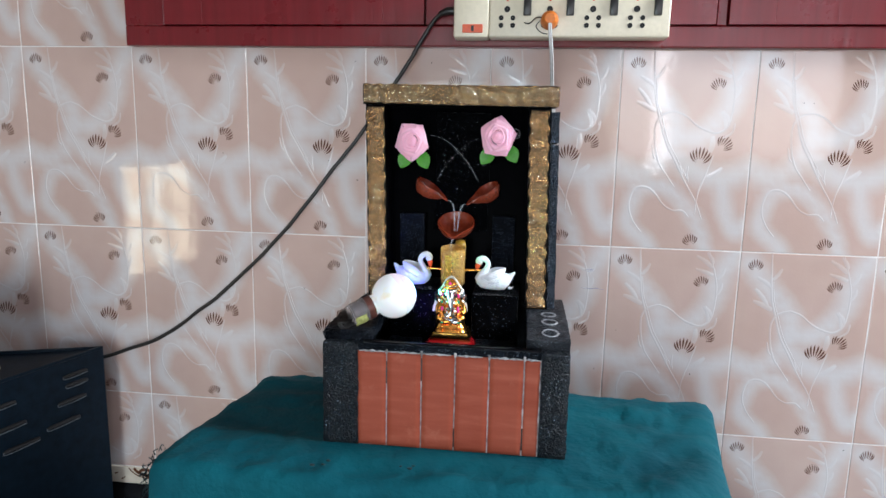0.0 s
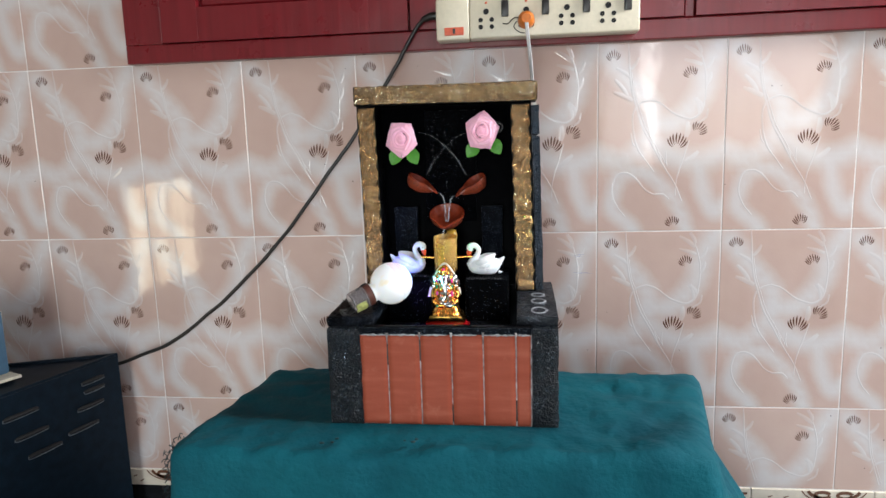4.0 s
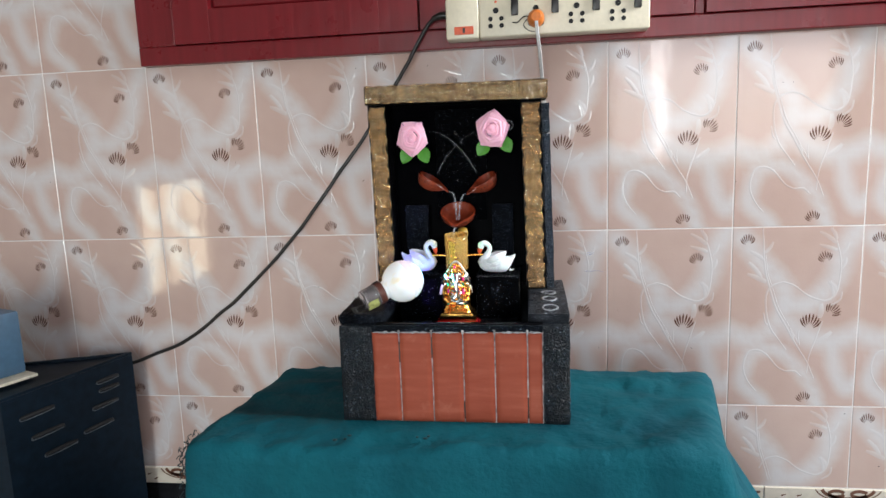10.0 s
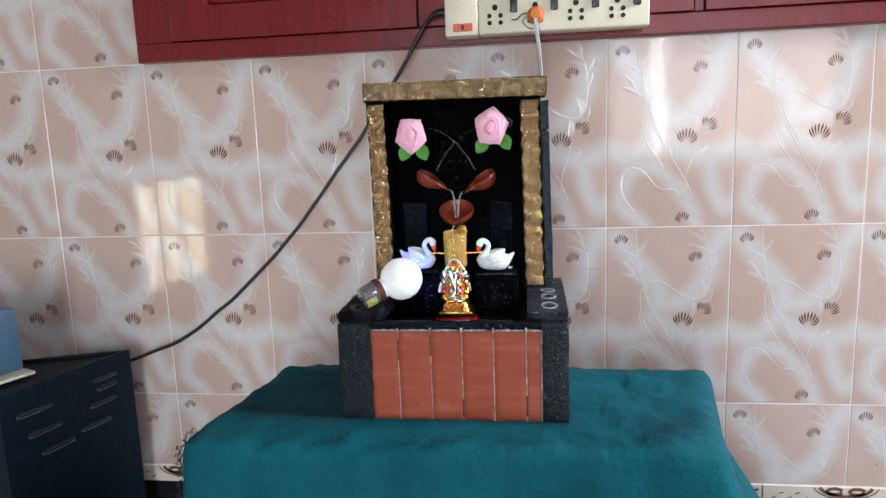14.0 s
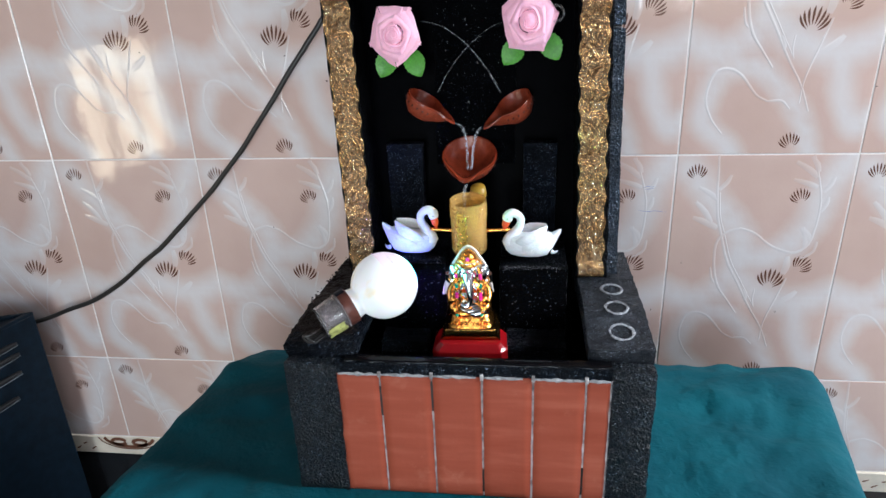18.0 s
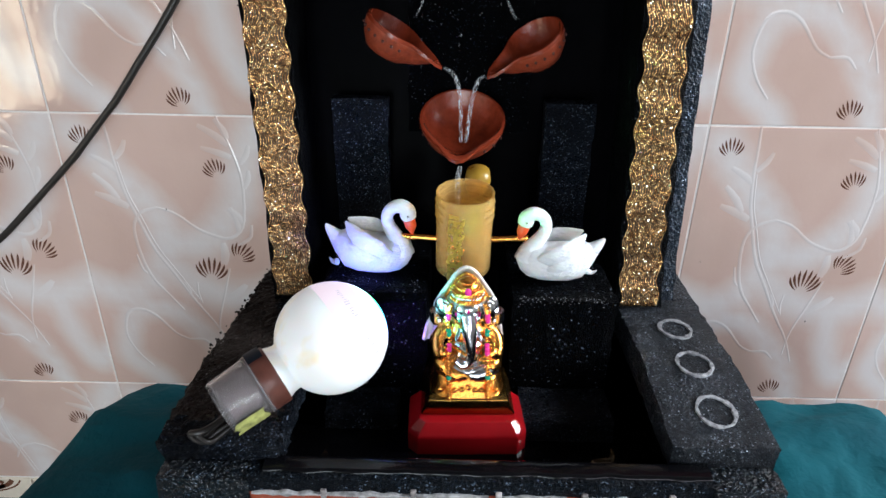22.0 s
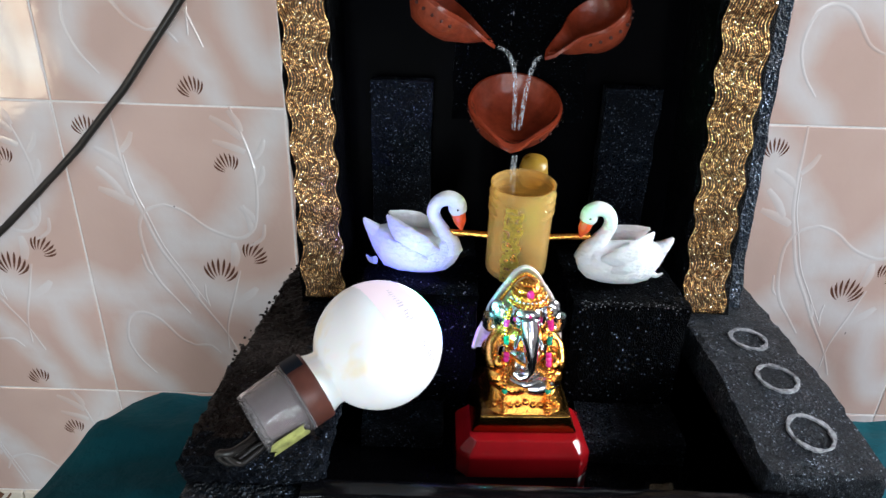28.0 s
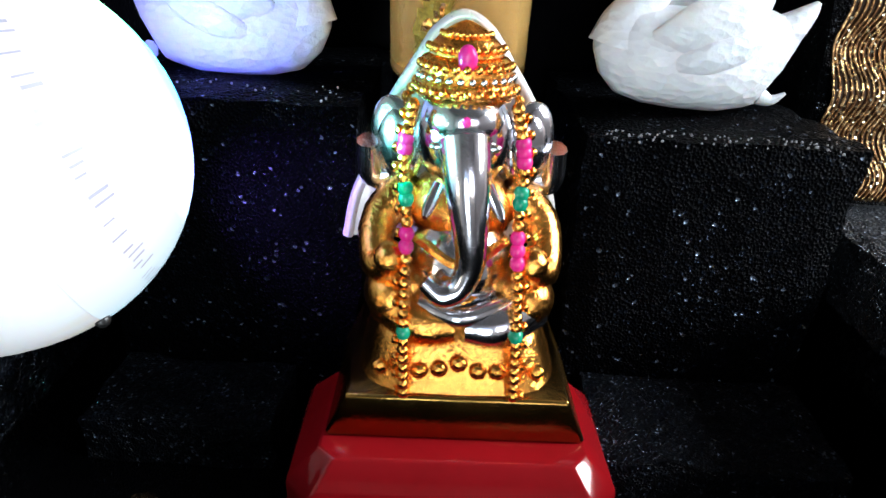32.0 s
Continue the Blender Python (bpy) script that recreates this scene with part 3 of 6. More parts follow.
def tile_mesh(x0=0.0, x1=TW, v1=1.0):
    """One glazed tile, 10 mm thick with eased edges; x from x0 to x1, height to the share v1. Its top left corner is the origin."""
    g, bm = 0.0009, bmesh.new()
    nx, nz = max(4, int((x1 - x0) / 0.008)), max(4, int(v1 * TH / 0.009))
    layer = bm.verts.layers.float.new("cloud")
    xs = [x0 + g] + [x0 + g + 0.0007 + (x1 - x0 - 2 * g - 0.0014) * i / nx for i in range(nx + 1)] + [x1 - g]
    zs = [g] + [g + 0.0007 + (v1 * TH - 2 * g - 0.0014) * i / nz for i in range(nz + 1)] + [v1 * TH - g]
    grid = []
    for j, z in enumerate(zs):
        row = []
        for i, x in enumerate(xs):
            rim = i in (0, len(xs) - 1) or j in (0, len(zs) - 1)
            v = bm.verts.new((x, -0.0097 if rim else -0.01, -z))
            v[layer] = cloud_at(x, z)
            row.append(v)
        grid.append(row)
    for j in range(len(zs) - 1):
        for i in range(len(xs) - 1):
            bm.faces.new([grid[j][i], grid[j + 1][i], grid[j + 1][i + 1], grid[j][i + 1]]).smooth = True
    for e in bm.edges:
        if any(abs(v.co.y + 0.0097) < 1e-6 for f in e.link_faces for v in f.verts):
            e.smooth = False
    rim = [grid[0][i] for i in range(len(xs))] + [grid[j][-1] for j in range(1, len(zs))] + [grid[-1][i] for i in range(len(xs) - 2, -1, -1)] + [grid[j][0] for j in range(len(zs) - 2, 0, -1)]
    low = [bm.verts.new((v.co.x, 0.002, v.co.z)) for v in rim]
    for a in range(len(rim)):
        b = (a + 1) % len(rim)
        bm.faces.new([rim[a], rim[b], low[b], low[a]])
    whole = x1 - x0 > 0.19
    fans = [(0.125, 0.095, 0.0138, 5), (0.733, 0.192, 0.0138, 18), (0.625, 0.558, 0.0195, -8), (0.775, 0.48, 0.0158, -38), (0.617, 0.975, 0.0138, 15)]
    for u, v, s, tl in fans:
        if x0 + 0.012 < u * TW < x1 - 0.012 and v < v1 - 0.01:
            fan(bm, u, v, s, tl, 1)
    if whole:
        up = [
            ([(0.235, 0.0), (0.245, 0.08), (0.25, 0.15), (0.27, 0.25), (0.305, 0.33), (0.36, 0.445), (0.44, 0.54), (0.53, 0.65), (0.62, 0.745), (0.68, 0.84)], 0.0026),
            ([(0.265, 0.15), (0.285, 0.25), (0.325, 0.33), (0.38, 0.44), (0.46, 0.535), (0.55, 0.64)], 0.0014),
            ([(0.41, 0.30), (0.327, 0.32), (0.28, 0.375), (0.29, 0.48), (0.327, 0.56), (0.387, 0.617), (0.455, 0.68)], 0.0027),
            ([(0.41, 0.30), (0.497, 0.32), (0.58, 0.365), (0.65, 0.39), (0.735, 0.405), (0.795, 0.385), (0.83, 0.34), (0.845, 0.215), (0.82, 0.12), (0.76, 0.0)], 0.0026),
            ([(0.727, 0.515), (0.685, 0.605), (0.634, 0.72), (0.625, 0.81)], 0.0020), ([(0.865, 0.355), (0.85, 0.40), (0.787, 0.43)], 0.0028),
            ([(0.548, 0.57), (0.545, 0.61), (0.557, 0.65)], 0.0018), ([(0.265, 0.47), (0.28, 0.52), (0.30, 0.54)], 0.0022)]
        down = [([(0.455, 0.80), (0.387, 0.775), (0.30, 0.705), (0.22, 0.68), (0.15, 0.70), (0.12, 0.785), (0.16, 0.86), (0.23, 0.92), (0.28, 0.99)], 0.0026), ([(0.455, 0.80), (0.53, 0.80), (0.58, 0.83)], 0.0022)]
        for uv, w in up + (down if v1 > 0.98 else []):
            uv = [(u, v) for u, v in uv if v < v1 - 0.01]
            if len(uv) > 1:
                twig(bm, uv, w * 1.3, 2, 22)
        blades = [(0.276, 0.30, -0.15, -0.045, 0.0052), (0.235, 0.275, -0.10, -0.085, 0.0045), (0.255, 0.18, -0.11, -0.05, 0.004), (0.26, 0.14, 0.06, -0.06, 0.0035), (0.80, 0.09, -0.13, -0.06, 0.0045), (0.81, 0.13, -0.14, -0.03, 0.004), (0.80, 0.07, -0.05, -0.06, 0.004), (0.845, 0.15, 0.05, -0.06, 0.0035),
                  (0.82, 0.35, -0.06, -0.05, 0.005), (0.80, 0.385, -0.03, -0.09, 0.004), (0.85, 0.23, 0.03, -0.06, 0.0035), (0.70, 0.50, 0.01, -0.08, 0.0055), (0.70, 0.63, 0.10, -0.055, 0.005), (0.50, 0.62, -0.02, -0.05, 0.003)]
        if v1 > 0.98:
            blades += [(0.25, 0.95, -0.13, -0.02, 0.005), (0.26, 0.95, -0.11, -0.06, 0.0045), (0.26, 0.93, 0.02, -0.09, 0.0045), (0.27, 0.965, -0.17, 0.015, 0.0045), (0.72, 0.95, -0.03, -0.07, 0.004), (0.72, 0.95, 0.05, -0.06, 0.004)]
        for u, v, du, dv, w in blades:
            if v < v1 - 0.08:
                blade(bm, u, v, du, dv, w * 1.6, 2)
    raised = {v for f in bm.faces if f.material_index == 2 for v in f.verts}
    for v in raised:
        v[layer] = min(0.98, 0.30 + cloud_at(v.co.x, -v.co.z))
    return mesh_of(bm, "tile", [TILE, FAN, TILE])


# ---- built-in cupboard ----
def build_cupboard():
    top, zb = 2.05, 1.3495
    root = thing("wall_cupboard", (0.6, 0, zb), "maroon enamelled wooden cupboard with panelled doors in the tiled wall", "cupboard")
    fx0, fx1 = 0.004, 1.90
    under(part("bottom_rail", boxed(fx0, fx1, -0.02, 0.012, zb, 1.3805, 0.002), MAROON), root)
    under(part("top_rail", boxed(fx0, fx1, -0.02, 0.012, top - 0.05, top, 0.002), MAROON), root)
    under(part("end_stile", boxed(fx0, 0.072, -0.02, 0.012, 1.3805, top - 0.05, 0.002), MAROON), root)
    under(part("end_stile", boxed(1.84, fx1, -0.02, 0.012, 1.3805, top - 0.05, 0.002), MAROON), root)
    under(part("back_board", boxed(fx0, fx1, 0.0, 0.011, 1.3805, top - 0.05), MAROON), root)
    for x0, x1 in ((0.074, 0.496), (0.500, 0.926), (0.944, 1.388), (1.392, 1.838)):
        z0, z1 = 1.3817, top - 0.053
        door = under(part("door", door_leaf(x0, x1, z0, z1), MAROON, None, "maroon panelled cupboard door", 30), root)
        e, y = 0.064, -0.024
        for nm, a in (("stile", (x0, x0 + e, y, 0.0, z0, z1)), ("stile", (x1 - e, x1, y, 0.0, z0, z1)), ("rail", (x0 + e, x1 - e, y + 0.0001, 0.0, z0, z0 + e - 0.009)), ("rail", (x0 + e, x1 - e, y + 0.0001, 0.0, z1 - e, z1))):
            part(nm, boxed(*a, 0.0005), MAROON, door)
    under(part("mullion", boxed(0.928, 0.942, -0.02, 0.012, 1.3805, top - 0.05, 0.0015), MAROON), root)
    for x in (0.893, 0.982):
        latch = bmesh.new()
        tube(latch, [(x, -0.026, 1.488), (x + 0.006, -0.029, 1.489), (x + 0.02, -0.027, 1.486)], 0.002, 8)
        ball(latch, (x, -0.026, 1.488), 0.003)
        under(part("catch_hook", latch, PALEWOOD, None, "small worn metal catch", 40), root)
    return root


def door_leaf(x0, x1, z0, z1):
    """The fielded panel of a door; stiles and rails are parts of it."""
    bm = bmesh.new()
    s = 0.064
    a = [(x0 + s - 0.004, z0 + s - 0.013), (x1 - s + 0.004, z1 - s + 0.004)]
    levels = [(0.0, -0.007), (0.005, -0.007), (0.010, -0.012), (0.029, -0.013), (0.033, -0.0195), (0.042, -0.0205)]
    rings = []
    for d, yy in levels:
        rings.append([bm.verts.new((x, yy, z)) for x, z in ((a[0][0] + d, a[0][1] + d), (a[1][0] - d, a[0][1] + d), (a[1][0] - d, a[1][1] - d), (a[0][0] + d, a[1][1] - d))])
    for p, q in zip(rings, rings[1:]):
        for i in range(4):
            bm.faces.new([p[i], p[(i + 1) % 4], q[(i + 1) % 4], q[i]])
    bm.faces.new(rings[-1])
    return bm


build_cupboard()


# ---- extension strip with its cords ----
def build_strip():
    x0, x1, z0, z1, yf, yb = 0.546, 0.855, 1.358, 1.418, -0.058, -0.024
    root = thing("extension_strip", (0.7, -0.03, z0), "cream plastic extension strip with four sockets on the cupboard rail", "power strip")
    under(part("housing", boxed(x0 + 0.052, x1, yf, yb, z0, z1, 0.003, 3), IVORY, None, "", 40), root)
    under(part("end_cover", boxed(x0, x0 + 0.0515, yf - 0.001, yb, z0 - 0.0005, z1 + 0.0005, 0.003, 3), IVORY, None, "", 40), root)
    sw = under(part("indicator_switch", boxed(x0 + 0.013, x0 + 0.043, yf - 0.003, yf + 0.002, z0 + 0.006, z0 + 0.018, 0.001), INDICATOR, None, "orange-red indicator switch"), root)
    under(part("switch_mark", boxed(x0 + 0.026, x0 + 0.030, yf - 0.0036, yf - 0.0028, z0 + 0.008, z0 + 0.016, 0.0003), INK), sw)
    for i in range(4):
        cx = x0 + 0.078 + i * 0.0612
        cz = z0 + 0.030
        sock = bmesh.new()
        for dx, dz, r in ((0, 0.009, 0.0044), (-0.0085, -0.003, 0.0035), (0.0085, -0.003, 0.0035), (-0.0085, -0.0135, 0.0035), (0.0085, -0.0135, 0.0035)):
            lathe(sock, [(0.0002, 0.0), (r * 0.8, 0.0), (r, 0.0005), (r, -0.002)], Matrix.Translation((cx + dx, yf - 0.0006, cz + dz)) @ Matrix.Rotation(radians(90), 4, "X"), 12)
        under(part("socket", sock, HOLE, None, "five-pin socket holes"), root)
        lamp_dot = ball(bmesh.new(), (cx, yf, z0 + 0.052), (0.002, 0.001, 0.002), 0, 8, 6)
        under(part("pilot_dot", lamp_dot, INDICATOR), root)
        rock = bmesh.new()
        box(rock, cx + 0.0235, cx + 0.0345, yf - 0.005, yf + 0.002, z0 + 0.030, z0 + 0.054, 0.0015, 2)
        under(part("rocker_switch", rock, BLACKPL, None, "black rocker switch", 40), root)
    # plug in the second socket, with a flex that drops behind the fountain
    px = x0 + 0.078 + 0.0612
    plug = bmesh.new()
    lathe(plug, [(0.0002, 0.022), (0.007, 0.022), (0.0105, 0.018), (0.0125, 0.008), (0.0130, 0.0), (0.0002, 0.0)], Matrix.Translation((px, yf - 0.001, z0 + 0.023)) @ Matrix.Rotation(radians(90), 4, "X"), 20)
    pl = thing("plug", (px, yf, z0 + 0.01), "orange two-pin plug in the strip with a grey flex", "plug")
    under(part("plug_body", plug, ORANGE, None, "orange round plug body", 35), pl)
    flex = bmesh.new()
    for o in (-0.0013, 0.0013):
        tube(flex, [(px + o, yf - 0.018, z0 + 0.022), (px + 0.001 + o, yf - 0.026, z0 + 0.004), (px + 0.005 + o, yf - 0.018, z0 - 0.03), (px + 0.009 + o, yf + 0.004, z0 - 0.075), (px + 0.011 + o, -0.09, z0 - 0.12), (px + 0.011 + o, -0.17, z0 - 0.25), (px + 0.01 + o, -0.17, z0 - 0.48)], 0.0015, 8, 40)
    under(part("flex", flex, GREYWIRE, None, "grey-white twin flex", True), pl)
    stub = tube(bmesh.new(), [(px - 0.006, yf - 0.012, z0 + 0.024), (px - 0.018, yf - 0.010, z0 + 0.026), (px - 0.028, yf - 0.004, z0 + 0.019), (px - 0.036, yf - 0.002, z0 + 0.020)], 0.0008, 6, 14)
    under(part("loose_wire", stub, BLACKPL, None, "short black wire end", True), pl)
    stub = tube(bmesh.new(), [(px - 0.014, yf - 0.006, z0 + 0.022), (px - 0.019, yf - 0.006, z0 + 0.014), (px - 0.011, yf - 0.004, z0 + 0.006), (px - 0.002, yf - 0.003, z0 + 0.004)], 0.0007, 6, 12)
    under(part("loose_wire", stub, BLACKPL, None, "", True), pl)
    # black mains cord from the strip's end, along the wall, down behind the metal cabinet
    cord = thing("mains_cord", (0.0, -0.02, 0.8), "black mains cord hanging along the tiled wall from the extension strip", "cable")
    cb = bmesh.new()
    tube(cb, [(0.540, -0.040, 1.398), (0.528, -0.038, 1.396), (0.512, -0.032, 1.384), (0.490, -0.026, 1.352), (0.456, -0.02, 1.300), (0.394, -0.018, 1.212), (0.360, -0.018, 1.170), (0.259, -0.017, 1.046), (0.154, -0.017, 0.944), (0.047, -0.017, 0.862), (-0.03, -0.018, 0.828), (-0.09, -0.022, 0.808), (-0.16, -0.03, 0.79), (-0.2, -0.03, 0.7)], 0.0033, 10, 120)
    for v in cb.verts:
        if v.co.z < 1.34:
            v.co.x += 0.0016 * noise.noise(Vector((v.co.z * 22, 3, 1))) + 0.0008 * noise.noise(Vector((v.co.z * 60, 7, 2)))
            v.co.z += 0.0018 * noise.noise(Vector((v.co.x * 24, 1, 6)))
    under(part("cord", cb, BLACKPL, None, "", True), cord)
    rel = tube(bmesh.new(), [(0.546, -0.040, 1.398), (0.535, -0.040, 1.398), (0.522, -0.038, 1.394)], [0.0062, 0.006, 0.0042], 12)
    under(part("strain_relief", rel, BLACKPL, None, "ribbed black cord grip", 40), cord)


build_strip()


# ---- table with its cloth ----
TZ = 0.868
FL, FR, BR, BL = (0.272, -0.447), (0.866, -0.428), (0.926, -0.138), (0.302, -0.132)


SPOTS = ((0.447, -0.431, 0.003), (0.458, -0.428, 0.002), (0.461, -0.419, 0.0026), (0.55, -0.422, 0.003), (0.553, -0.416, 0.002), (0.54, -0.419, 0.0016))


def build_table():
    root = thing("table", (0.58, -0.31, 0), "plain brown wooden table hidden under a teal cloth", "table")
    top = boxed(0.29, 0.86, -0.42, -0.175, TZ - 0.036, TZ - 0.014, 0.003)
    under(part("tabletop", top, WOOD), root)
    for x in (0.32, 0.83):
        for y in (-0.39, -0.22):
            under(part("leg", boxed(x - 0.018, x + 0.018, y - 0.018, y + 0.018, 0, TZ - 0.036, 0.002), WOOD), root)
    # cloth: rounded outline, rings over the top, then the hanging skirt
    corners = [Vector((*c, 0)) for c in (FL, FR, BR, BL)]
    out = []
    for i, c in enumerate(corners):
        a, b = corners[i - 1], corners[(i + 1) % 4]
        da, db = (a - c).normalized() * 0.016, (b - c).normalized() * 0.016
        for s in range(6):
            f = s / 5
            out.append((c + da) * (1 - f) ** 2 + c * 2 * f * (1 - f) + (c + db) * f * f)
        d, e = c + db, b + (c - b).normalized() * 0.016
        n = max(2, int((e - d).length / 0.010))
        out += [d.lerp(e, s / n) for s in range(1, n)]
    mid = sum(corners, Vector()) / 4
    bm = bmesh.new()
    m = len(out)
    rings = []
    for r in range(1, 29):
        f = r / 28
        ring = []
        for p in out:
            q = mid.lerp(p, f)
            w = noise.noise(Vector((q.x * 14, q.y * 22, 0.3))) * 0.006 + noise.noise(Vector((q.x * 40, q.y * 34, 3))) * 0.005 + noise.noise(Vector((q.x * 95, q.y * 60, 8))) * 0.002
            near = min(1, max(0, (abs(q.x - 0.579) - 0.14) / 0.05))
            front = min(1, max(0, (-0.385 - q.y) / 0.03))
            amp = max(near, front)
            z = TZ + min(0.003, w - 0.003) * amp - 0.0015
            z -= 0.016 * min(1, max(0, (q.y + 0.20) / 0.06)) ** 1.5
            z -= 0.003 * min(1, max(0, (-0.28 - q.y) / 0.05)) * min(1, max(0, (0.20 - abs(q.x - 0.579)) / 0.05))
            if f > 0.985:
                z -= 0.0035
            ring.append(bm.verts.new((q.x, q.y, z)))
        rings.append(ring)
    centre = bm.verts.new((mid.x, mid.y, TZ - 0.0015))
    for i in range(m):
        bm.faces.new([centre, rings[0][i], rings[0][(i + 1) % m]])
    normals = []
    for i in range(m):
        t = out[(i + 2) % m] - out[i - 2]
        normals.append(Vector((t.y, -t.x, 0)).normalized())
    for r in range(1, 31):
        drop = 0.004 + 0.52 * (r / 30) ** 1.25
        ring = []
        for i, p in enumerate(out):
            nrm = normals[i]
            fold = noise.noise(Vector((p.x * 14, p.y * 14, drop * 1.3))) * 0.05 * min(1, drop / 0.25)
            crease = noise.noise(Vector((p.x * 45 + drop * 6, p.y * 45, drop * 9))) * 0.004 * min(1, drop / 0.05)
            flare = 0.02 + 0.34 * max(0, nrm.x) ** 2 * (0.3 + 0.7 * max(0, min(1, (p.y + 0.19) / -0.24))) + 0.03 * max(0, -nrm.y)
            hang = 0.006 * (1 - math.exp(-drop / 0.008)) + drop * flare + fold + crease
            q = p + nrm * (hang + 0.55 * max(0, drop - 0.10) * max(0, nrm.x) ** 2)
            q.y = min(q.y, -0.02)
            ring.append(bm.verts.new((q.x, q.y, TZ - 0.003 - drop - 0.016 * min(1, max(0, (p.y + 0.20) / 0.06)) ** 1.5)))
        rings.append(ring)
    for a, b in zip(rings, rings[1:]):
        for i in range(m):
            bm.faces.new([a[i], a[(i + 1) % m], b[(i + 1) % m], b[i]])
    cloth = thing("table_cloth", (0.58, -0.31, TZ), "teal cotton cloth draped over the table, creased and damp in spots", "tablecloth")
    under(part("cloth", bm, CLOTH, None, "", True), cloth)
    for x, y, r in SPOTS:
        sp = ball(bmesh.new(), (x, y, TZ - 0.0012), (r, r * 0.7, 0.0009), 0, 10, 6)
        under(part("damp_spot", sp, DAMP, None, "dark damp spot on the cloth", True), cloth)
    fr = bmesh.new()
    rnd = random.Random(5)
    for i in range(240):
        drop = 0.006 + rnd.random() ** 1.2 * 0.26
        a = Vector((0.2655 - drop * 0.035 + rnd.uniform(-0.002, 0.003), rnd.uniform(-0.447, -0.405), TZ - drop))
        b = a + Vector((rnd.uniform(-0.005, -0.001), rnd.uniform(-0.004, 0.004), rnd.uniform(-0.007, 0.003)))
        c = b + Vector((rnd.uniform(-0.003, 0.002), rnd.uniform(-0.003, 0.003), rnd.uniform(-0.008, 0.002)))
        tube(fr, [a, b, c], 0.0006, 4, 5)
    under(part("frayed_edge", fr, DAMP, None, "loose dark threads at the cloth's torn edge"), cloth)


build_table()


# ---- metal cabinet with what lies on it ----
def build_cabinet():
    ang = math.atan2(0.071, 0.261)
    base = Matrix.Translation((-0.1175, -0.280, 0)) @ Matrix.Rotation(-ang, 4, "Z")
    root = thing("metal_cabinet", (0, 0, 0), "navy-black sheet metal cabinet with pressed vent slots beside the table", "cabinet")
    root.matrix_basis = base
    L, W, H = 0.239, 0.34, 0.842

    def add(name, bm, mat, label="", smooth=False, parent=root):
        return part(name, bm, mat, parent, label, smooth)

    add("side_panel", boxed(-0.002, 0.0, 0.0, L, 0.0, H - 0.004, 0.0006), METALBOX)
    # the back runs aslant: the cabinet stands across the corner
    foot = [Vector(p) for p in ((0.0, 0.0), (0.0, L), (-0.298, 0.022), (-0.314, -0.189))]

    def prism(bm, pts, z0, z1):
        lo, hi = [[bm.verts.new((p[0], p[1], z)) for p in pts] for z in (z0, z1)]
        bm.faces.new(lo)
        bm.faces.new(hi)
        for i in range(len(pts)):
            bm.faces.new([lo[i], lo[(i + 1) % len(pts)], hi[(i + 1) % len(pts)], hi[i]])
        return bm

    centre = sum(foot, Vector((0, 0))) / 4
    inner = [p + (centre - p).normalized() * 0.004 for p in foot]
    edge = [p + (centre - p).normalized() * 0.011 for p in foot]
    for i, nm in ((1, "back_panel"), (2, "side_panel"), (3, "front_panel")):
        j = (i + 1) % 4
        add(nm, prism(bmesh.new(), [foot[i], foot[j], inner[j], inner[i]], 0.0, H - 0.004), METALBOX)
    add("bottom_panel", prism(bmesh.new(), inner, 0.004, 0.012), METALBOX)
    lid = add("lid", prism(bmesh.new(), inner, H - 0.012, H - 0.0045), METALBOX, "dark lid with a raised rim")
    for i in range(4):
        j = (i + 1) % 4
        part("rim", prism(bmesh.new(), [foot[i], foot[j], edge[j], edge[i]], H - 0.0035, H + 0.001), METALBOX, lid)
    for yy, zz, ln in ((0.025, 0.802, 0.056), (0.039, 0.765, 0.055), (0.056, 0.729, 0.057), (0.148, 0.770, 0.051), (0.127, 0.737, 0.058), (0.161, 0.812, 0.044), (0.164, 0.796, 0.040)):
        bm = tube(bmesh.new(), [(0.0004, yy, zz), (0.0012, yy + 0.008, zz + 0.0005), (0.0012, yy + ln - 0.01, zz + 0.0005), (0.0004, yy + ln, zz)], [0.002, 0.0036, 0.0036, 0.002], 8, 12)
        s = add("vent_slot", bm, HOLE, "pressed vent slot", True)
        # paler line along the slot's lower edge
        e = tube(bmesh.new(), [(0.0022, yy - 0.001, zz + 0.001), (0.0026, yy + 0.001, zz - 0.0034), (0.0028, yy + ln / 2, zz - 0.0040), (0.0022, yy + ln, zz - 0.0030)], 0.0006, 6, 14)
        part("slot_lip", e, METALEDGE, s)
    board = thing("board", (0, 0, 0), "pale thin board lying on the metal cabinet", "board")
    board.matrix_basis = base @ pose(-0.126, 0.052, H + 0.001, 0, 0, -6)
    part("board_sheet", boxed(-0.15, 0.075, -0.06, 0.05, 0.0, 0.005, 0.001), PALEWOOD, board)
    blue = thing("blue_case", (0, 0, 0), "steel-blue plastic case with a dark grille on the metal cabinet", "case")
    blue.matrix_basis = base @ pose(-0.139, 0.050, H + 0.006, 0, 0, -6)
    part("shell", boxed(-0.13, 0.062, -0.045, 0.05, 0.0, 0.105, 0.004), BLUEBOX, blue, "", 40)
    for i in range(5):
        part("grille_slat", boxed(-0.10 + i * 0.012, -0.0905 + i * 0.012, -0.048, -0.044, 0.02, 0.085, 0.0008), METALBOX, blue)


build_cabinet()


# ---- the fountain ----
FX0, FX1, FY0, FYB = 0.4405, 0.715, -0.3712, -0.188
BZ, SH = 0.8632, 1.0
NICHE_Y = -0.204
fountain = thing("tabletop_fountain", (0.578, -0.285, BZ), "handmade black glitter foam fountain with gold lace and terracotta front", "fountain")


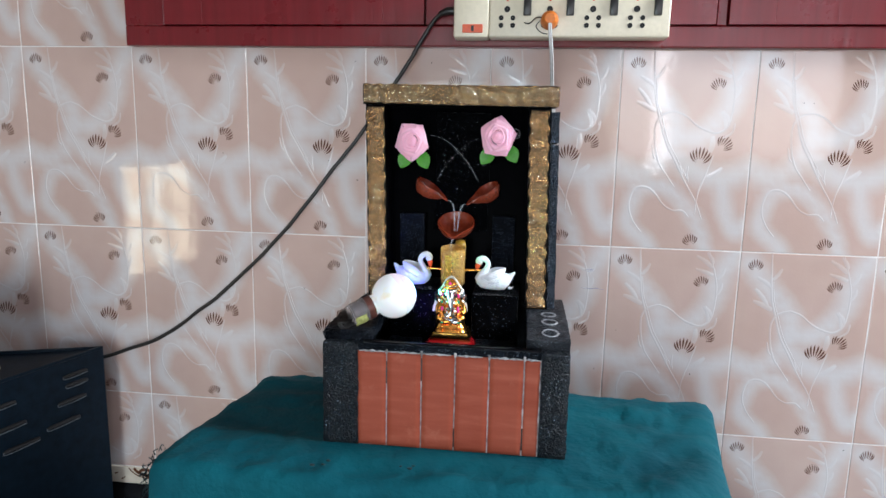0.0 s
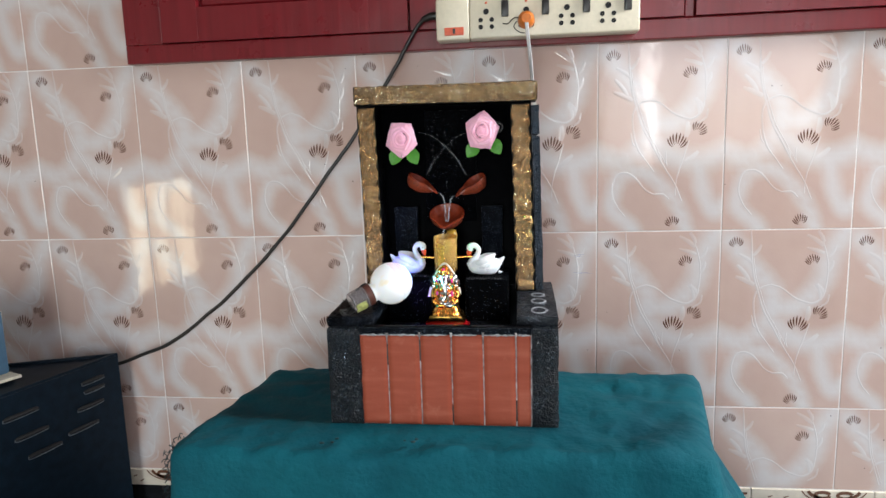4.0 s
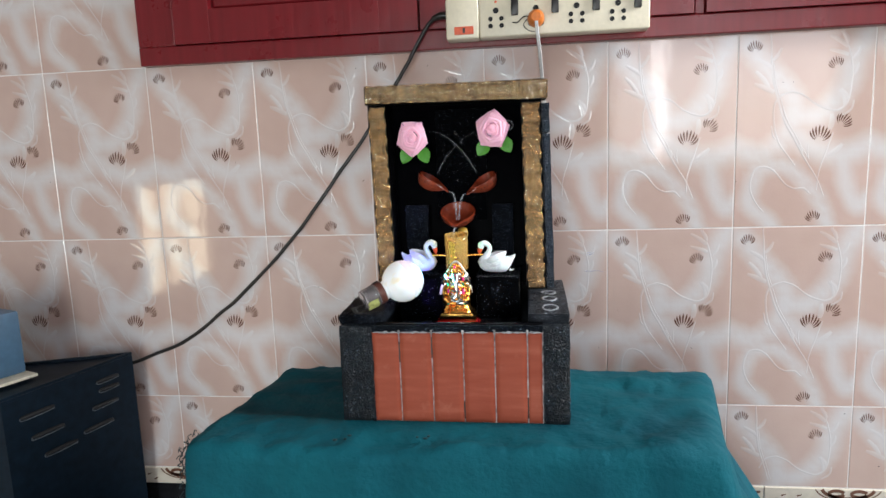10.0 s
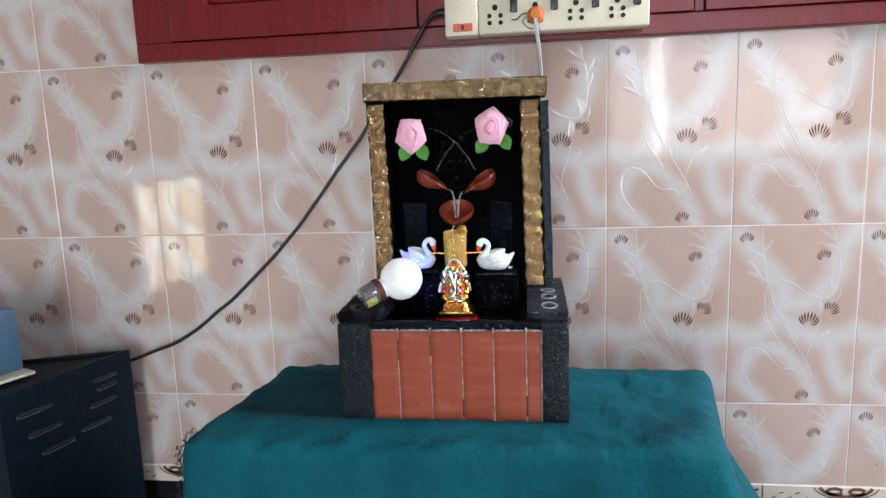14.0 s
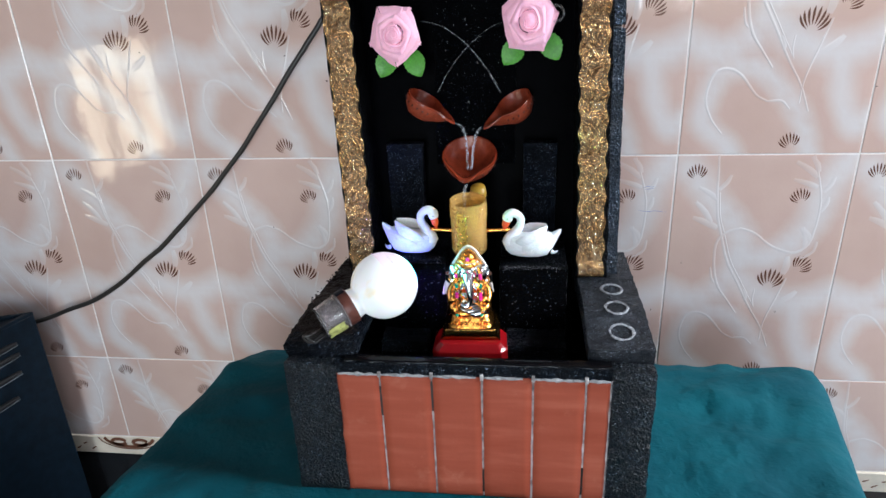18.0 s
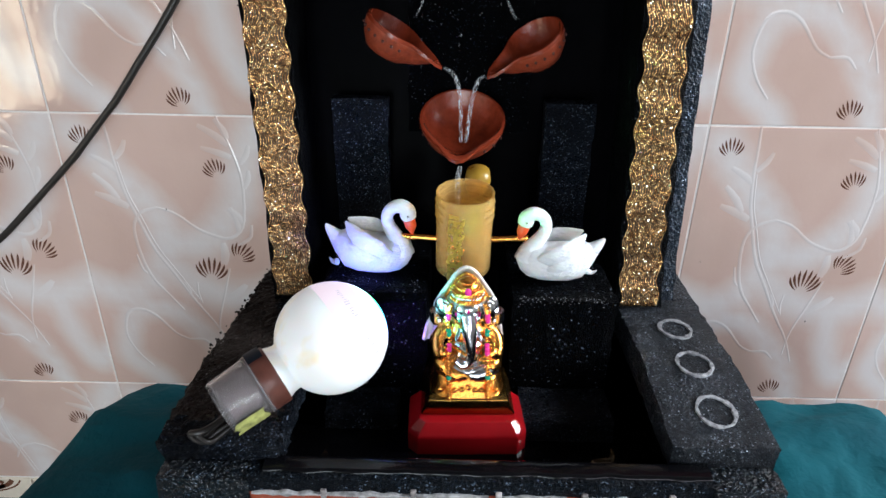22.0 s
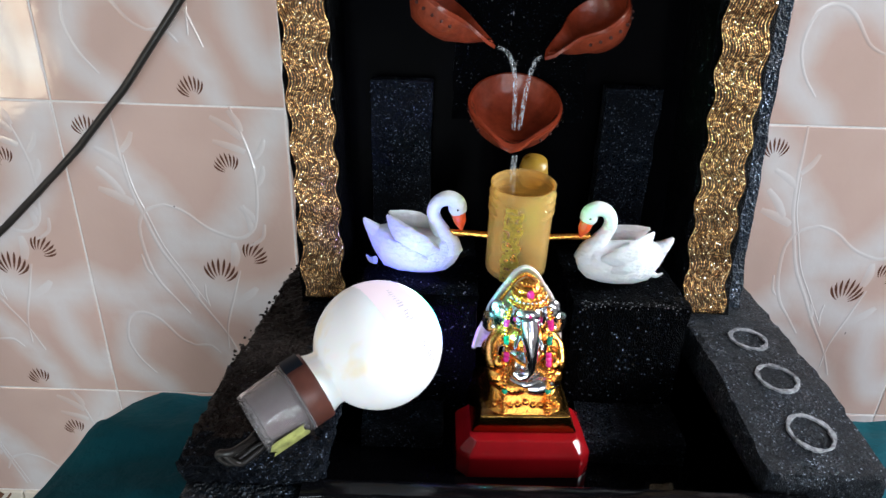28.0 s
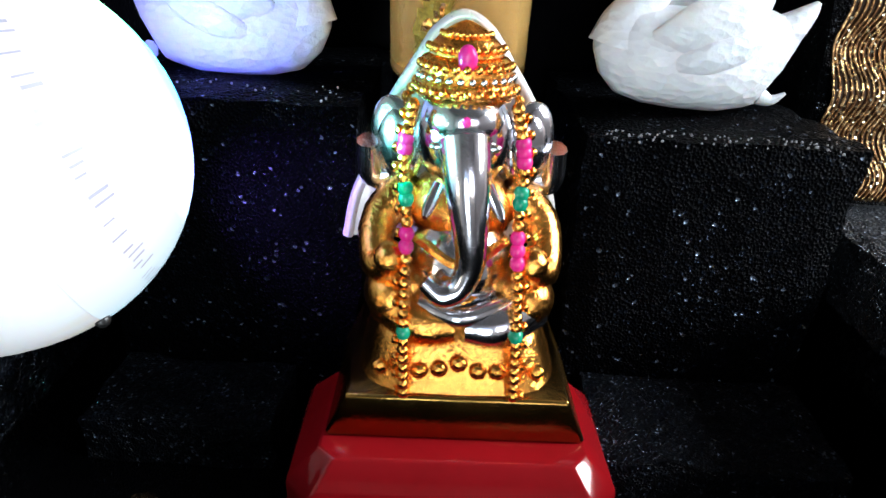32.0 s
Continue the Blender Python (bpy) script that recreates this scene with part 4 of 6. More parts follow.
def fp(name, bm, mat, label="", smooth=False):
    return under(part(name, bm, mat, None, label, smooth), fountain)


def lean(z):
    """The upright frame leans a little."""
    return -0.030 * (z - 1.0)


def build_base():
    fp("side_block", rough_box(FX0, 0.4815, FY0, FYB, BZ, 0.983, 0.005, 0.0008, 1), FOAM_SIDE, "black glitter foam block")
    fp("side_block", rough_box(0.6845, FX1, FY0, FYB, BZ, 0.983, 0.005, 0.0008, 2), FOAM_SIDE, "black glitter foam block")
    fp("front_wall", boxed(0.4795, 0.6845, -0.3686, -0.3585, BZ, 0.9752), JOINT, "grey filler behind the panels")
    fp("front_lip", rough_box(0.4795, 0.6845, -0.3695, -0.3575, 0.9754, 0.9835, 0.003, 0.0006, 3), FOAM_LIP, "black foam lip of the basin")
    # smeared primer between the lip and the panels, one ragged strip a panel
    rnd = random.Random(3)
    for x0, x1 in ((0.4822, 0.5128), (0.5148, 0.5521), (0.5541, 0.5862), (0.5915, 0.6205), (0.6290, 0.6652), (0.6672, 0.6832)):
        bm = bmesh.new()
        n = max(8, int((x1 - x0) / 0.0009))
        rows = []
        for q in range(n + 1):
            x = x0 + (x1 - x0) * q / n
            end = min(1, 3.5 * min(q, n - q) / n + 0.1)
            lo = 0.9754 - end * (0.0007 + 0.0011 * noise.noise(Vector((x * 210, 2, 0))))
            hi = 0.9757 + end * (0.0008 + 0.0013 * noise.noise(Vector((x * 190, 7, 0))))
            rows.append([bm.verts.new((x, y, z)) for y, z in ((-0.3690, lo), (-0.3712, lo + 0.0001), (-0.3714, (lo + hi) / 2), (-0.3712, hi - 0.0001), (-0.3690, hi))])
        for a, b in zip(rows, rows[1:]):
            for q in range(4):
                bm.faces.new([a[q], b[q], b[q + 1], a[q + 1]])
        fp("primer_smear", bm, PRIMER, "smudged whitish primer along the lip", True)
    for x in (0.5138, 0.5531, 0.5905, 0.6280, 0.6662):
        fp("joint_tab", boxed(x - 0.0013, x + 0.0013, -0.3711, -0.3690, 0.9735, 0.9785 + rnd.uniform(-0.0008, 0.0008), 0.0003, seg=1), JOINT, "grey filler showing above a joint")
    edges = [0.4800, 0.5138, 0.5531, 0.5905, 0.6280, 0.6662, 0.6838]
    for i in range(6):
        bm = bmesh.new()
        n = 26
        a, b = edges[i] + 0.0008, edges[i + 1] - 0.0008
        front, cols = [], 6
        for r in range(n + 1):
            z = BZ + 0.001 + (0.9756 - BZ - 0.001) * r / n
            row = []
            for cidx in range(cols + 1):
                xx = a + (b - a) * cidx / cols
                e = 0.00035 * noise.noise(Vector((i * 7.1 + (0 if cidx == 0 else 3), z * 160, 1))) if cidx in (0, cols) else 0
                yy = -0.3703 + 0.0004 * noise.noise(Vector((xx * 70, z * 70, i))) + (0.0004 if cidx in (0, cols) or r in (0, n) else 0)
                crease = min(abs(z - zz) for zz in (0.905 + 0.002 * (i % 2), 0.938 - 0.0015 * (i % 3)))
                yy += 0.0004 * math.exp(-(crease / 0.0012) ** 2)
                row.append(bm.verts.new((xx + e, yy, z)))
            front.append(row)
        for r in range(n):
            for cidx in range(cols):
                bm.faces.new([front[r][cidx], front[r][cidx + 1], front[r + 1][cidx + 1], front[r + 1][cidx]])
        loop = [front[0][c] for c in range(cols + 1)] + [front[r][-1] for r in range(1, n + 1)] + [front[-1][c] for c in range(cols - 1, -1, -1)] + [front[r][0] for r in range(n - 1, 0, -1)]
        low = [bm.verts.new((v.co.x, -0.3655, v.co.z)) for v in loop]
        for s in range(len(loop)):
            t = (s + 1) % len(loop)
            bm.faces.new([loop[s], loop[t], low[t], low[s]])
        fp("brick_panel", bm, BRICK, "", True)
    # dark smudges on the joints
    for x, z0, z1 in ((0.5138, 0.938, 0.964), (0.5531, 0.944, 0.970), (0.5905, 0.868, 0.890), (0.6662, 0.87, 0.896)):
        fp("paint_smudge", boxed(x - 0.0011, x + 0.0009, -0.3697, -0.3684, z0, z1, 0.0003), INK, "dark paint drip in a joint")
    fp("basin_floor", boxed(0.4815, 0.6845, -0.3585, FYB, BZ + 0.02, 0.950), BASIN)
    fp("back_block", boxed(0.4815, 0.6845, -0.2035, FYB, 0.950, 1.0), BASIN)
    w = bmesh.new()
    nx, ny = 30, 24
    vs = [[w.verts.new((0.4818 + 0.2024 * i / nx, -0.3582 + 0.1547 * j / ny, 0.957 + 0.0004 * noise.noise(Vector((i * 0.4, j * 0.4, 0))))) for i in range(nx + 1)] for j in range(ny + 1)]
    for j in range(ny):
        for i in range(nx):
            w.faces.new([vs[j][i], vs[j][i + 1], vs[j + 1][i + 1], vs[j + 1][i]])
    fp("water_surface", w, WATER, "still dark water in the basin", True)
    # plastic liner folded over the top of the lip
    bm = bmesh.new()
    rows = []
    for q in range(81):
        x = 0.4865 + 0.1975 * q / 80
        def wav(f, k, a):
            return a * noise.noise(Vector((x * f, k, 0)))
        front = -0.3662 + wav(90, 3, 0.0012)
        prof = [(-0.3556, 0.957), (-0.3560, 0.978), (-0.3567, 0.9842 + wav(120, 1, 0.0006)), (-0.3585, 0.9854 + wav(140, 5, 0.0003)), (-0.3615, 0.9851 + wav(110, 9, 0.0003)), (-0.3643, 0.9849 + wav(130, 4, 0.0003)), (front, 0.9843 + wav(120, 6, 0.0006)), (front + 0.0003, 0.9826)]
        rows.append([bm.verts.new((x, y, z)) for y, z in prof])
    for a, b in zip(rows, rows[1:]):
        for q in range(7):
            bm.faces.new([a[q], a[q + 1], b[q + 1], b[q]])
    fp("liner_edge", bm, LINER, "glossy black plastic liner folded over the lip", True)
    # shoulders; the worn one is cut aslant
    def slant(y):
        return 0.013 * min(1, max(0, (y + 0.36) / 0.16))

    for x0, x1, y0, am, seed, mat, label in ((0.4380, 0.4945, -0.360, 0.0026, 5, [FOAM_BROWN, FOAM_PILASTER], "worn brown-black foam slab"), (0.6675, 0.7155, -0.357, 0.0008, 6, FOAM, "black glitter foam slab with painted rings")):
        bm = rough_box(x0, x1, y0, FYB, 0.982, SH, 0.0032 if x0 < 0.5 else 0.004, am, seed, 260 if x0 < 0.5 else 170)
        for v in bm.verts:
            v.co.z -= 0.006 * min(1, max(0, (-0.305 - v.co.y) / 0.05)) * max(0, (v.co.z - 0.982) / 0.018)
            if x0 < 0.5:
                v.co.x += slant(v.co.y) * max(0, (x1 - v.co.x) / (x1 - x0))
        if x0 < 0.5:
            for f in bm.faces:
                c = f.calc_center_median()
                rag = 0.006 * noise.noise(c * 120)
                f.material_index = 1 if c.y + rag < -0.345 or c.x + rag > 0.4815 - 0.25 * (c.y + 0.30) else 0
        fp("shoulder_slab", bm, mat, label)
    rnd = random.Random(11)
    cr = bmesh.new()
    for i in range(60):
        y = rnd.uniform(-0.31, -0.2)
        ball(cr, (0.4380 + slant(y) + rnd.uniform(-0.0015, 0.001), y, SH - rnd.uniform(0, 0.003)), rnd.uniform(0.0004, 0.0009), 0, 6, 4)
    fp("crumbled_edge", cr, FOAM_BROWN, "crumbs of foam on the cut edge")
    for y, r in ((-0.270, 0.0083), (-0.302, 0.0086), (-0.335, 0.0087)):
        n = 48
        bm = bmesh.new()
        rows = []
        for q in range(n):
            a = 2 * math.pi * q / n
            d = Vector((math.cos(a) * 2, math.sin(a) * 2, y * 40))
            w = 0.0027 * (0.85 + 0.55 * noise.noise(d) + 0.3 * noise.noise(d * 4))
            mid = r * (1 + 0.05 * noise.noise(d + Vector((5, 5, 0))))
            row = []
            for rad, up in ((mid - w / 2, -0.0006), (mid - w / 2 + 0.0004, 0.0008), (mid + w / 2 - 0.0004, 0.0008), (mid + w / 2, -0.0006)):
                yy = y + rad * 1.08 * math.sin(a)
                row.append(bm.verts.new((0.694 + rad * math.cos(a), yy, SH + up - 0.006 * min(1, max(0, (-0.305 - yy) / 0.05)))))
            rows.append(row)
        for q in range(n):
            b = rows[(q + 1) % n]
            for c in range(3):
                bm.faces.new([rows[q][c], b[c], b[c + 1], rows[q][c + 1]])
        fp("painted_ring", bm, RINGPAINT, "silver paint ring")


def build_niche():
    def post(x0, x1, y0, y1, z0, z1, mat, seed, name, label=""):
        bm = rough_box(x0, x1, y0, y1, z0, z1, 0.007, 0.0008, seed)
        for v in bm.verts:
            v.co.x += lean(v.co.z)
        fp(name, bm, mat, label)

    post(0.4635, 0.4875, -0.2465, FYB, SH - 0.001, 1.2495, FOAM_DARK, 21, "post", "black foam post of the frame")
    post(0.6655, 0.6925, -0.2465, FYB, SH - 0.001, 1.2495, FOAM_DARK, 22, "post", "black foam post of the frame")
    post(0.6925, 0.7025, -0.238, FYB, SH - 0.001, 1.205, FOAM_STRIP, 23, "side_strip", "blue-black glitter foam strip")
    post(0.6925, 0.7025, -0.238, FYB, 1.2065, 1.244, FOAM_STRIP, 24, "side_strip", "blue-black glitter foam strip")
    post(0.6925, 0.7005, -0.234, FYB, 1.2049, 1.2066, BASIN, 26, "strip_joint", "dark joint between two foam strips")
    post(0.4615, 0.7000, -0.252, FYB, 1.2495, 1.2735, FOAM_DARK, 25, "lintel", "black foam lintel")
    bm = boxed(0.4875, 0.6675, NICHE_Y, FYB + 0.001, SH, 1.2495)
    for v in bm.verts:
        v.co.x += lean(v.co.z)
    fp("back_board", bm, GLOSSBLACK, "glossy black back board wet with water")
    bm = rough_box(0.541, 0.612, NICHE_Y - 0.004, NICHE_Y + 0.001, 1.09, 1.243, 0.008, 0.0008, 31)
    fp("back_panel", bm, FOAM_DARK, "black sparkling foam panel behind the lamps")
    fp("pilaster", rough_box(0.4985, 0.5305, NICHE_Y - 0.010, NICHE_Y + 0.001, SH, 1.1125, 0.006, 0.0006, 32), FOAM_PILASTER, "black glitter foam pilaster")
    fp("pilaster", rough_box(0.6195, 0.6485, NICHE_Y - 0.010, NICHE_Y + 0.001, SH, 1.1125, 0.006, 0.0006, 33), FOAM_PILASTER, "black glitter foam pilaster")
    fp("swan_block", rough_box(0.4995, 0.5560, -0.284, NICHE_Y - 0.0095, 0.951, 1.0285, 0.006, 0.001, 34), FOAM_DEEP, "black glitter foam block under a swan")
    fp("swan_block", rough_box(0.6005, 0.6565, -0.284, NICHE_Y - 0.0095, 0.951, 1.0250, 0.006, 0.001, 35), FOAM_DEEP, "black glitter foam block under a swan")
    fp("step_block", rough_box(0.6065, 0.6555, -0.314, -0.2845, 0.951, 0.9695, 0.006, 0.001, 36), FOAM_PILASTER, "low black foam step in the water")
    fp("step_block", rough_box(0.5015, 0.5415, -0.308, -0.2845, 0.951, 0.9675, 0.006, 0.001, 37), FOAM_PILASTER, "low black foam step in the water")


def lace(name, along, length, width, place, period=0.0215, amp=0.0009, cords=18):
    """A ribbon of parallel wavy cords on a dark net, with bright beads stitched between them."""
    bm = bmesh.new()
    n = int(length / 0.0014)
    rnd = random.Random(int(length * 9000 + width * 90000))
    pitch = (width - 0.002) / (cords - 1)
    for ci in range(cords):
        off = (ci - (cords - 1) / 2) * pitch
        pts = []
        for s in range(n + 1):
            t = length * s / n
            lat = off + amp * (1 + 1.9 * (1 - (2 * off / width) ** 2)) * math.sin(2 * math.pi * t / period) + 0.00015 * noise.noise(Vector((t * 150, ci, 0)))
            dep = 0.00035 * noise.noise(Vector((t * 260, ci * 3.3, 4)))
            pts.append(place(lat, t, dep))
        tube(bm, pts, 0.00047 if cords > 13 else 0.0006, 5, None, 0)
    ob = fp(name, bm, [GOLDLACE], "wavy gold lace ribbon", True)
    beads = bmesh.new()
    for ci in range(cords - 1):
        for q in range(int(length / 0.0019)):
            t = 0.001 + 0.0019 * (q + 0.5 * (ci % 2))
            if rnd.random() < (0.10 if cords < 18 else 0.62 - 0.5 * noise.noise(Vector((t * 90, ci * 0.35, length)))) or t > length - 0.001:
                continue
            off = (ci + 0.5 - (cords - 1) / 2) * pitch
            lat = off + amp * (1 + 1.9 * (1 - (2 * off / width) ** 2)) * math.sin(2 * math.pi * t / period)
            c, r = place(lat, t, 0.00025), rnd.uniform(0.0003, 0.00058) * (1.3 if cords < 18 else 1)
            turn = Matrix.Rotation(rnd.uniform(0, 6.28), 3, "Z") @ Matrix.Rotation(rnd.uniform(0, 6.28), 3, "X")
            o = [beads.verts.new(c + turn @ Vector(p) * r) for p in ((1, 0, 0), (-1, 0, 0), (0, 1, 0), (0, -1, 0), (0, 0, 1), (0, 0, -1))]
            for i, j, l in ((0, 2, 4), (2, 1, 4), (1, 3, 4), (3, 0, 4), (2, 0, 5), (1, 2, 5), (3, 1, 5), (0, 3, 5)):
                beads.faces.new([o[i], o[j], o[l]])
    tagged(part("bead_stitching", beads, GLINT, ob, "tiny bright gold beads stitched on the lace"), "tiny bright gold beads stitched on the lace", "", "", "stuff")
    net = bmesh.new()
    rows = []
    for s in range(n // 2 + 1):
        t = length * s / (n // 2)
        mid = amp * math.sin(2 * math.pi * t / period)
        rows.append([net.verts.new(place(mid + e * (width / 2 - 0.0018), t, -0.0002)) for e in (-1, 1)])
    for a, b in zip(rows, rows[1:]):
        net.faces.new([a[0], a[1], b[1], b[0]])
    part("lace_net", net, LACEBACK, ob)
    return ob


build_base()
build_niche()
lace("lace_trim", "z", 0.243, 0.0225, lambda l, t, d: Vector((0.4762 + l + lean(1.004 + t), -0.2488 - d, 1.004 + t)))
lace("lace_trim", "z", 0.243, 0.0230, lambda l, t, d: Vector((0.6782 + l + lean(1.002 + t), -0.2488 - d, 1.002 + t)))
lace("lace_trim", "x", 0.2375, 0.0235, lambda l, t, d: Vector((0.4555 + t, -0.2545 - d, 1.2615 + l - 0.008 * (t - 0.12))), 0.0157, 0.0005, 13)


# ---- clay lamps ----
def clay_lamp(name, m, r, spout, depth, label):
    """A small clay oil lamp: a round bowl pinched into a pouring lip along +x; z is up out of the bowl."""
    bm = bmesh.new()
    n = 44

    def reach(a):
        a = (a + math.pi) % (2 * math.pi) - math.pi
        return r * (1 + (spout / r - 1) * math.exp(-(a / 0.30) ** 2) - 0.05 * math.exp(-((abs(a) - 0.85) / 0.35) ** 2))

    rows = []
    for lvl, (k, zz, sm) in enumerate(((0.30, -depth, 1), (0.62, -depth * 0.93, 1), (0.86, -depth * 0.55, 0.6), (0.97, -depth * 0.15, 0.15), (1.0, 0.0, 0), (0.985, 0.0016, 0), (0.93, 0.0018, 0), (0.88, 0.0002, 0), (0.78, -depth * 0.35, 0.4), (0.55, -depth * 0.62, 1), (0.22, -depth * 0.7, 1))):
        ring = []
        for s in range(n):
            a = 2 * math.pi * s / n
            rad = (reach(a) * (1 - sm) + r * sm) * k
            dip = -0.0022 * math.exp(-((a if a < math.pi else a - 2 * math.pi) / 0.3) ** 2) if lvl in (4, 5, 6) else 0
            z = zz + dip + (0.0022 * math.exp(-((a if a < math.pi else a - 2 * math.pi) / 0.5) ** 2) if lvl == 3 else 0)
            ring.append(bm.verts.new(m @ Vector((rad * math.cos(a), rad * math.sin(a), z))))
        rows.append(ring)
    for li, (a, b) in enumerate(zip(rows, rows[1:])):
        for s in range(n):
            f = bm.faces.new([a[s], a[(s + 1) % n], b[(s + 1) % n], b[s]])
            f.material_index = 1 if li < 4 else 0
    f = bm.faces.new(rows[0])
    f.material_index = 1
    bm.faces.new(rows[-1])
    for s in range(16):
        a = radians(40 + s * 18)
        ball(bm, m @ Vector((reach(a) * 0.955 * math.cos(a), reach(a) * 0.955 * math.sin(a), -depth * 0.30)), 0.0009, 2, 6, 4)
    return fp(name, bm, [CLAY, CLAY_DRY, CLAY_PIT], label, 50)


def frame_of(origin, along, up):
    """A pose with x along one way and z near another."""
    x = Vector(along).normalized()
    z = Vector(up)
    z = (z - x * z.dot(x)).normalized()
    y = z.cross(x)
    m = Matrix((x, y, z)).transposed().to_4x4()
    return Matrix.Translation(origin) @ m


clay_lamp("clay_lamp", frame_of((0.5725, -0.2315, 1.1035), (-0.10, -0.86, -0.50), (0.0, -0.45, 0.89)), 0.0240, 0.030, 0.016, "red clay oil lamp catching the water, spout forward")
clay_lamp("clay_lamp", frame_of((0.5355, -0.227, 1.1500), (0.80, -0.22, -0.52), (0.50, -0.10, 0.85)), 0.0172, 0.032, 0.014, "red clay oil lamp pouring sideways")
clay_lamp("clay_lamp", frame_of((0.6095, -0.227, 1.1465), (-0.78, -0.24, -0.56), (-0.45, -0.30, 0.84)), 0.0172, 0.032, 0.014, "red clay oil lamp pouring sideways")


# ---- running water ----
def stream(pts, radii, n=24):
    fp("water_stream", tube(bmesh.new(), pts, radii, 8, n), STREAM, "thin clear water stream", True)


stream([(0.535, -0.229, 1.214), (0.553, -0.232, 1.209), (0.572, -0.234, 1.195), (0.588, -0.234, 1.176), (0.599, -0.233, 1.157)], [0.0002, 0.0004, 0.0007])
stream([(0.603, -0.229, 1.212), (0.588, -0.231, 1.206), (0.571, -0.233, 1.192), (0.556, -0.233, 1.174), (0.547, -0.232, 1.158)], [0.00015, 0.00025, 0.00045])
stream([(0.562, -0.235, 1.1325), (0.567, -0.238, 1.1295), (0.5705, -0.240, 1.120), (0.572, -0.240, 1.094)], [0.0008, 0.0013, 0.0011])
stream([(0.5835, -0.234, 1.1285), (0.580, -0.237, 1.1255), (0.577, -0.239, 1.115), (0.5745, -0.240, 1.094)], [0.0008, 0.0014, 0.0011])
stream([(0.5715, -0.258, 1.0855), (0.5705, -0.264, 1.0825), (0.5705, -0.266, 1.074), (0.571, -0.266, 1.050)], [0.0013, 0.0015, 0.0013])
drops = bmesh.new()
rnd = random.Random(8)
for i in range(26):
    ball(drops, (rnd.uniform(0.548, 0.606), NICHE_Y - 0.0052, rnd.uniform(1.13, 1.225)), (rnd.uniform(0.0003, 0.0007), 0.0005, rnd.uniform(0.0004, 0.0014)), 0, 6, 4)
fp("water_drops", drops, STREAM, "water drops on the back panel", True)


# ---- tipping tube on its axle ----
def build_tipper():
    c = Vector((0.5745, -0.2620, 1.052))
    m = Matrix.Translation(c) @ Matrix.Rotation(radians(7), 4, "X")
    bm = bmesh.new()
    prof = [(0.0002, -0.0215), (0.0135, -0.0215), (0.0148, -0.0200)]
    z = -0.019
    while z < 0.0255:
        ridge = 0.0007 * max(0, math.sin((z - 0.012) / 0.0042 * 2 * math.pi)) if 0.011 < z < 0.0245 else 0
        prof.append((0.0150 + ridge, z))
        z += 0.0007
    prof += [(0.0152, 0.026), (0.0146, 0.0262), (0.0136, 0.0255), (0.0136, -0.018), (0.0002, -0.0185)]
    lathe(bm, prof, m, 36)
    tip = fp("tipping_tube", bm, AMBER, "golden translucent plastic tube that tips on its axle", 40)
    foil = bmesh.new()
    grid = []
    for i in range(7):
        row = []
        for j in range(29):
            f = j / 28
            a = radians(-124 + i * 5.2 + 5 * noise.noise(Vector((f * 9, i * 0.2, 2))))
            rr = 0.01545 + 0.0005 * noise.noise(Vector((i * 0.9, j * 0.7, 5)))
            row.append(foil.verts.new(m @ Vector((rr * math.cos(a), rr * math.sin(a), -0.0205 + 0.040 * f))))
        grid.append(row)
    for i in range(6):
        for j in range(28):
            if noise.noise(Vector((i * 0.8, j * 0.5, 1))) > -0.22 - (0.2 if 1 < i < 4 else 0):
                foil.faces.new([grid[i][j], grid[i + 1][j], grid[i + 1][j + 1], grid[i][j + 1]])
    part("foil_strip", foil, FOIL, tip, "crumpled yellow-gold foil strip")
    rnd = random.Random(21)
    for q in range(9):
        a, zz = radians(rnd.uniform(-118, -88)), rnd.uniform(-0.008, 0.004)
        lab = ball(bmesh.new(), m @ Vector((0.0151 * math.cos(a), 0.0151 * math.sin(a), zz)), (rnd.uniform(0.0007, 0.0018), 0.0005, rnd.uniform(0.0006, 0.0014)), 0, 7, 5)
        part("foil_speck", lab, GOLD, tip, "crumpled gold foil speck")
    cap = bmesh.new()
    lathe(cap, [(0.0002, -0.006), (0.0062, -0.006), (0.0072, 0.0), (0.0062, 0.006), (0.0002, 0.0065)], Matrix.Translation((0.5815, -0.2430, 1.0765)) @ Matrix.Rotation(radians(20), 4, "X"), 20)
    fp("counterweight", cap, plain("yellow_knob", (0.36, 0.21, 0.025), 0.3, grain=200), "yellow plastic counterweight knob", True)
    fp("axle", tube(bmesh.new(), [(0.541, -0.2615, 1.0505), (0.5595, -0.2620, 1.0495)], 0.0018, 10), GOLD, "brass axle rod", 40)
    fp("axle", tube(bmesh.new(), [(0.5895, -0.2620, 1.0495), (0.609, -0.2610, 1.0505)], 0.0018, 10), GOLD, "brass axle rod", 40)


build_tipper()


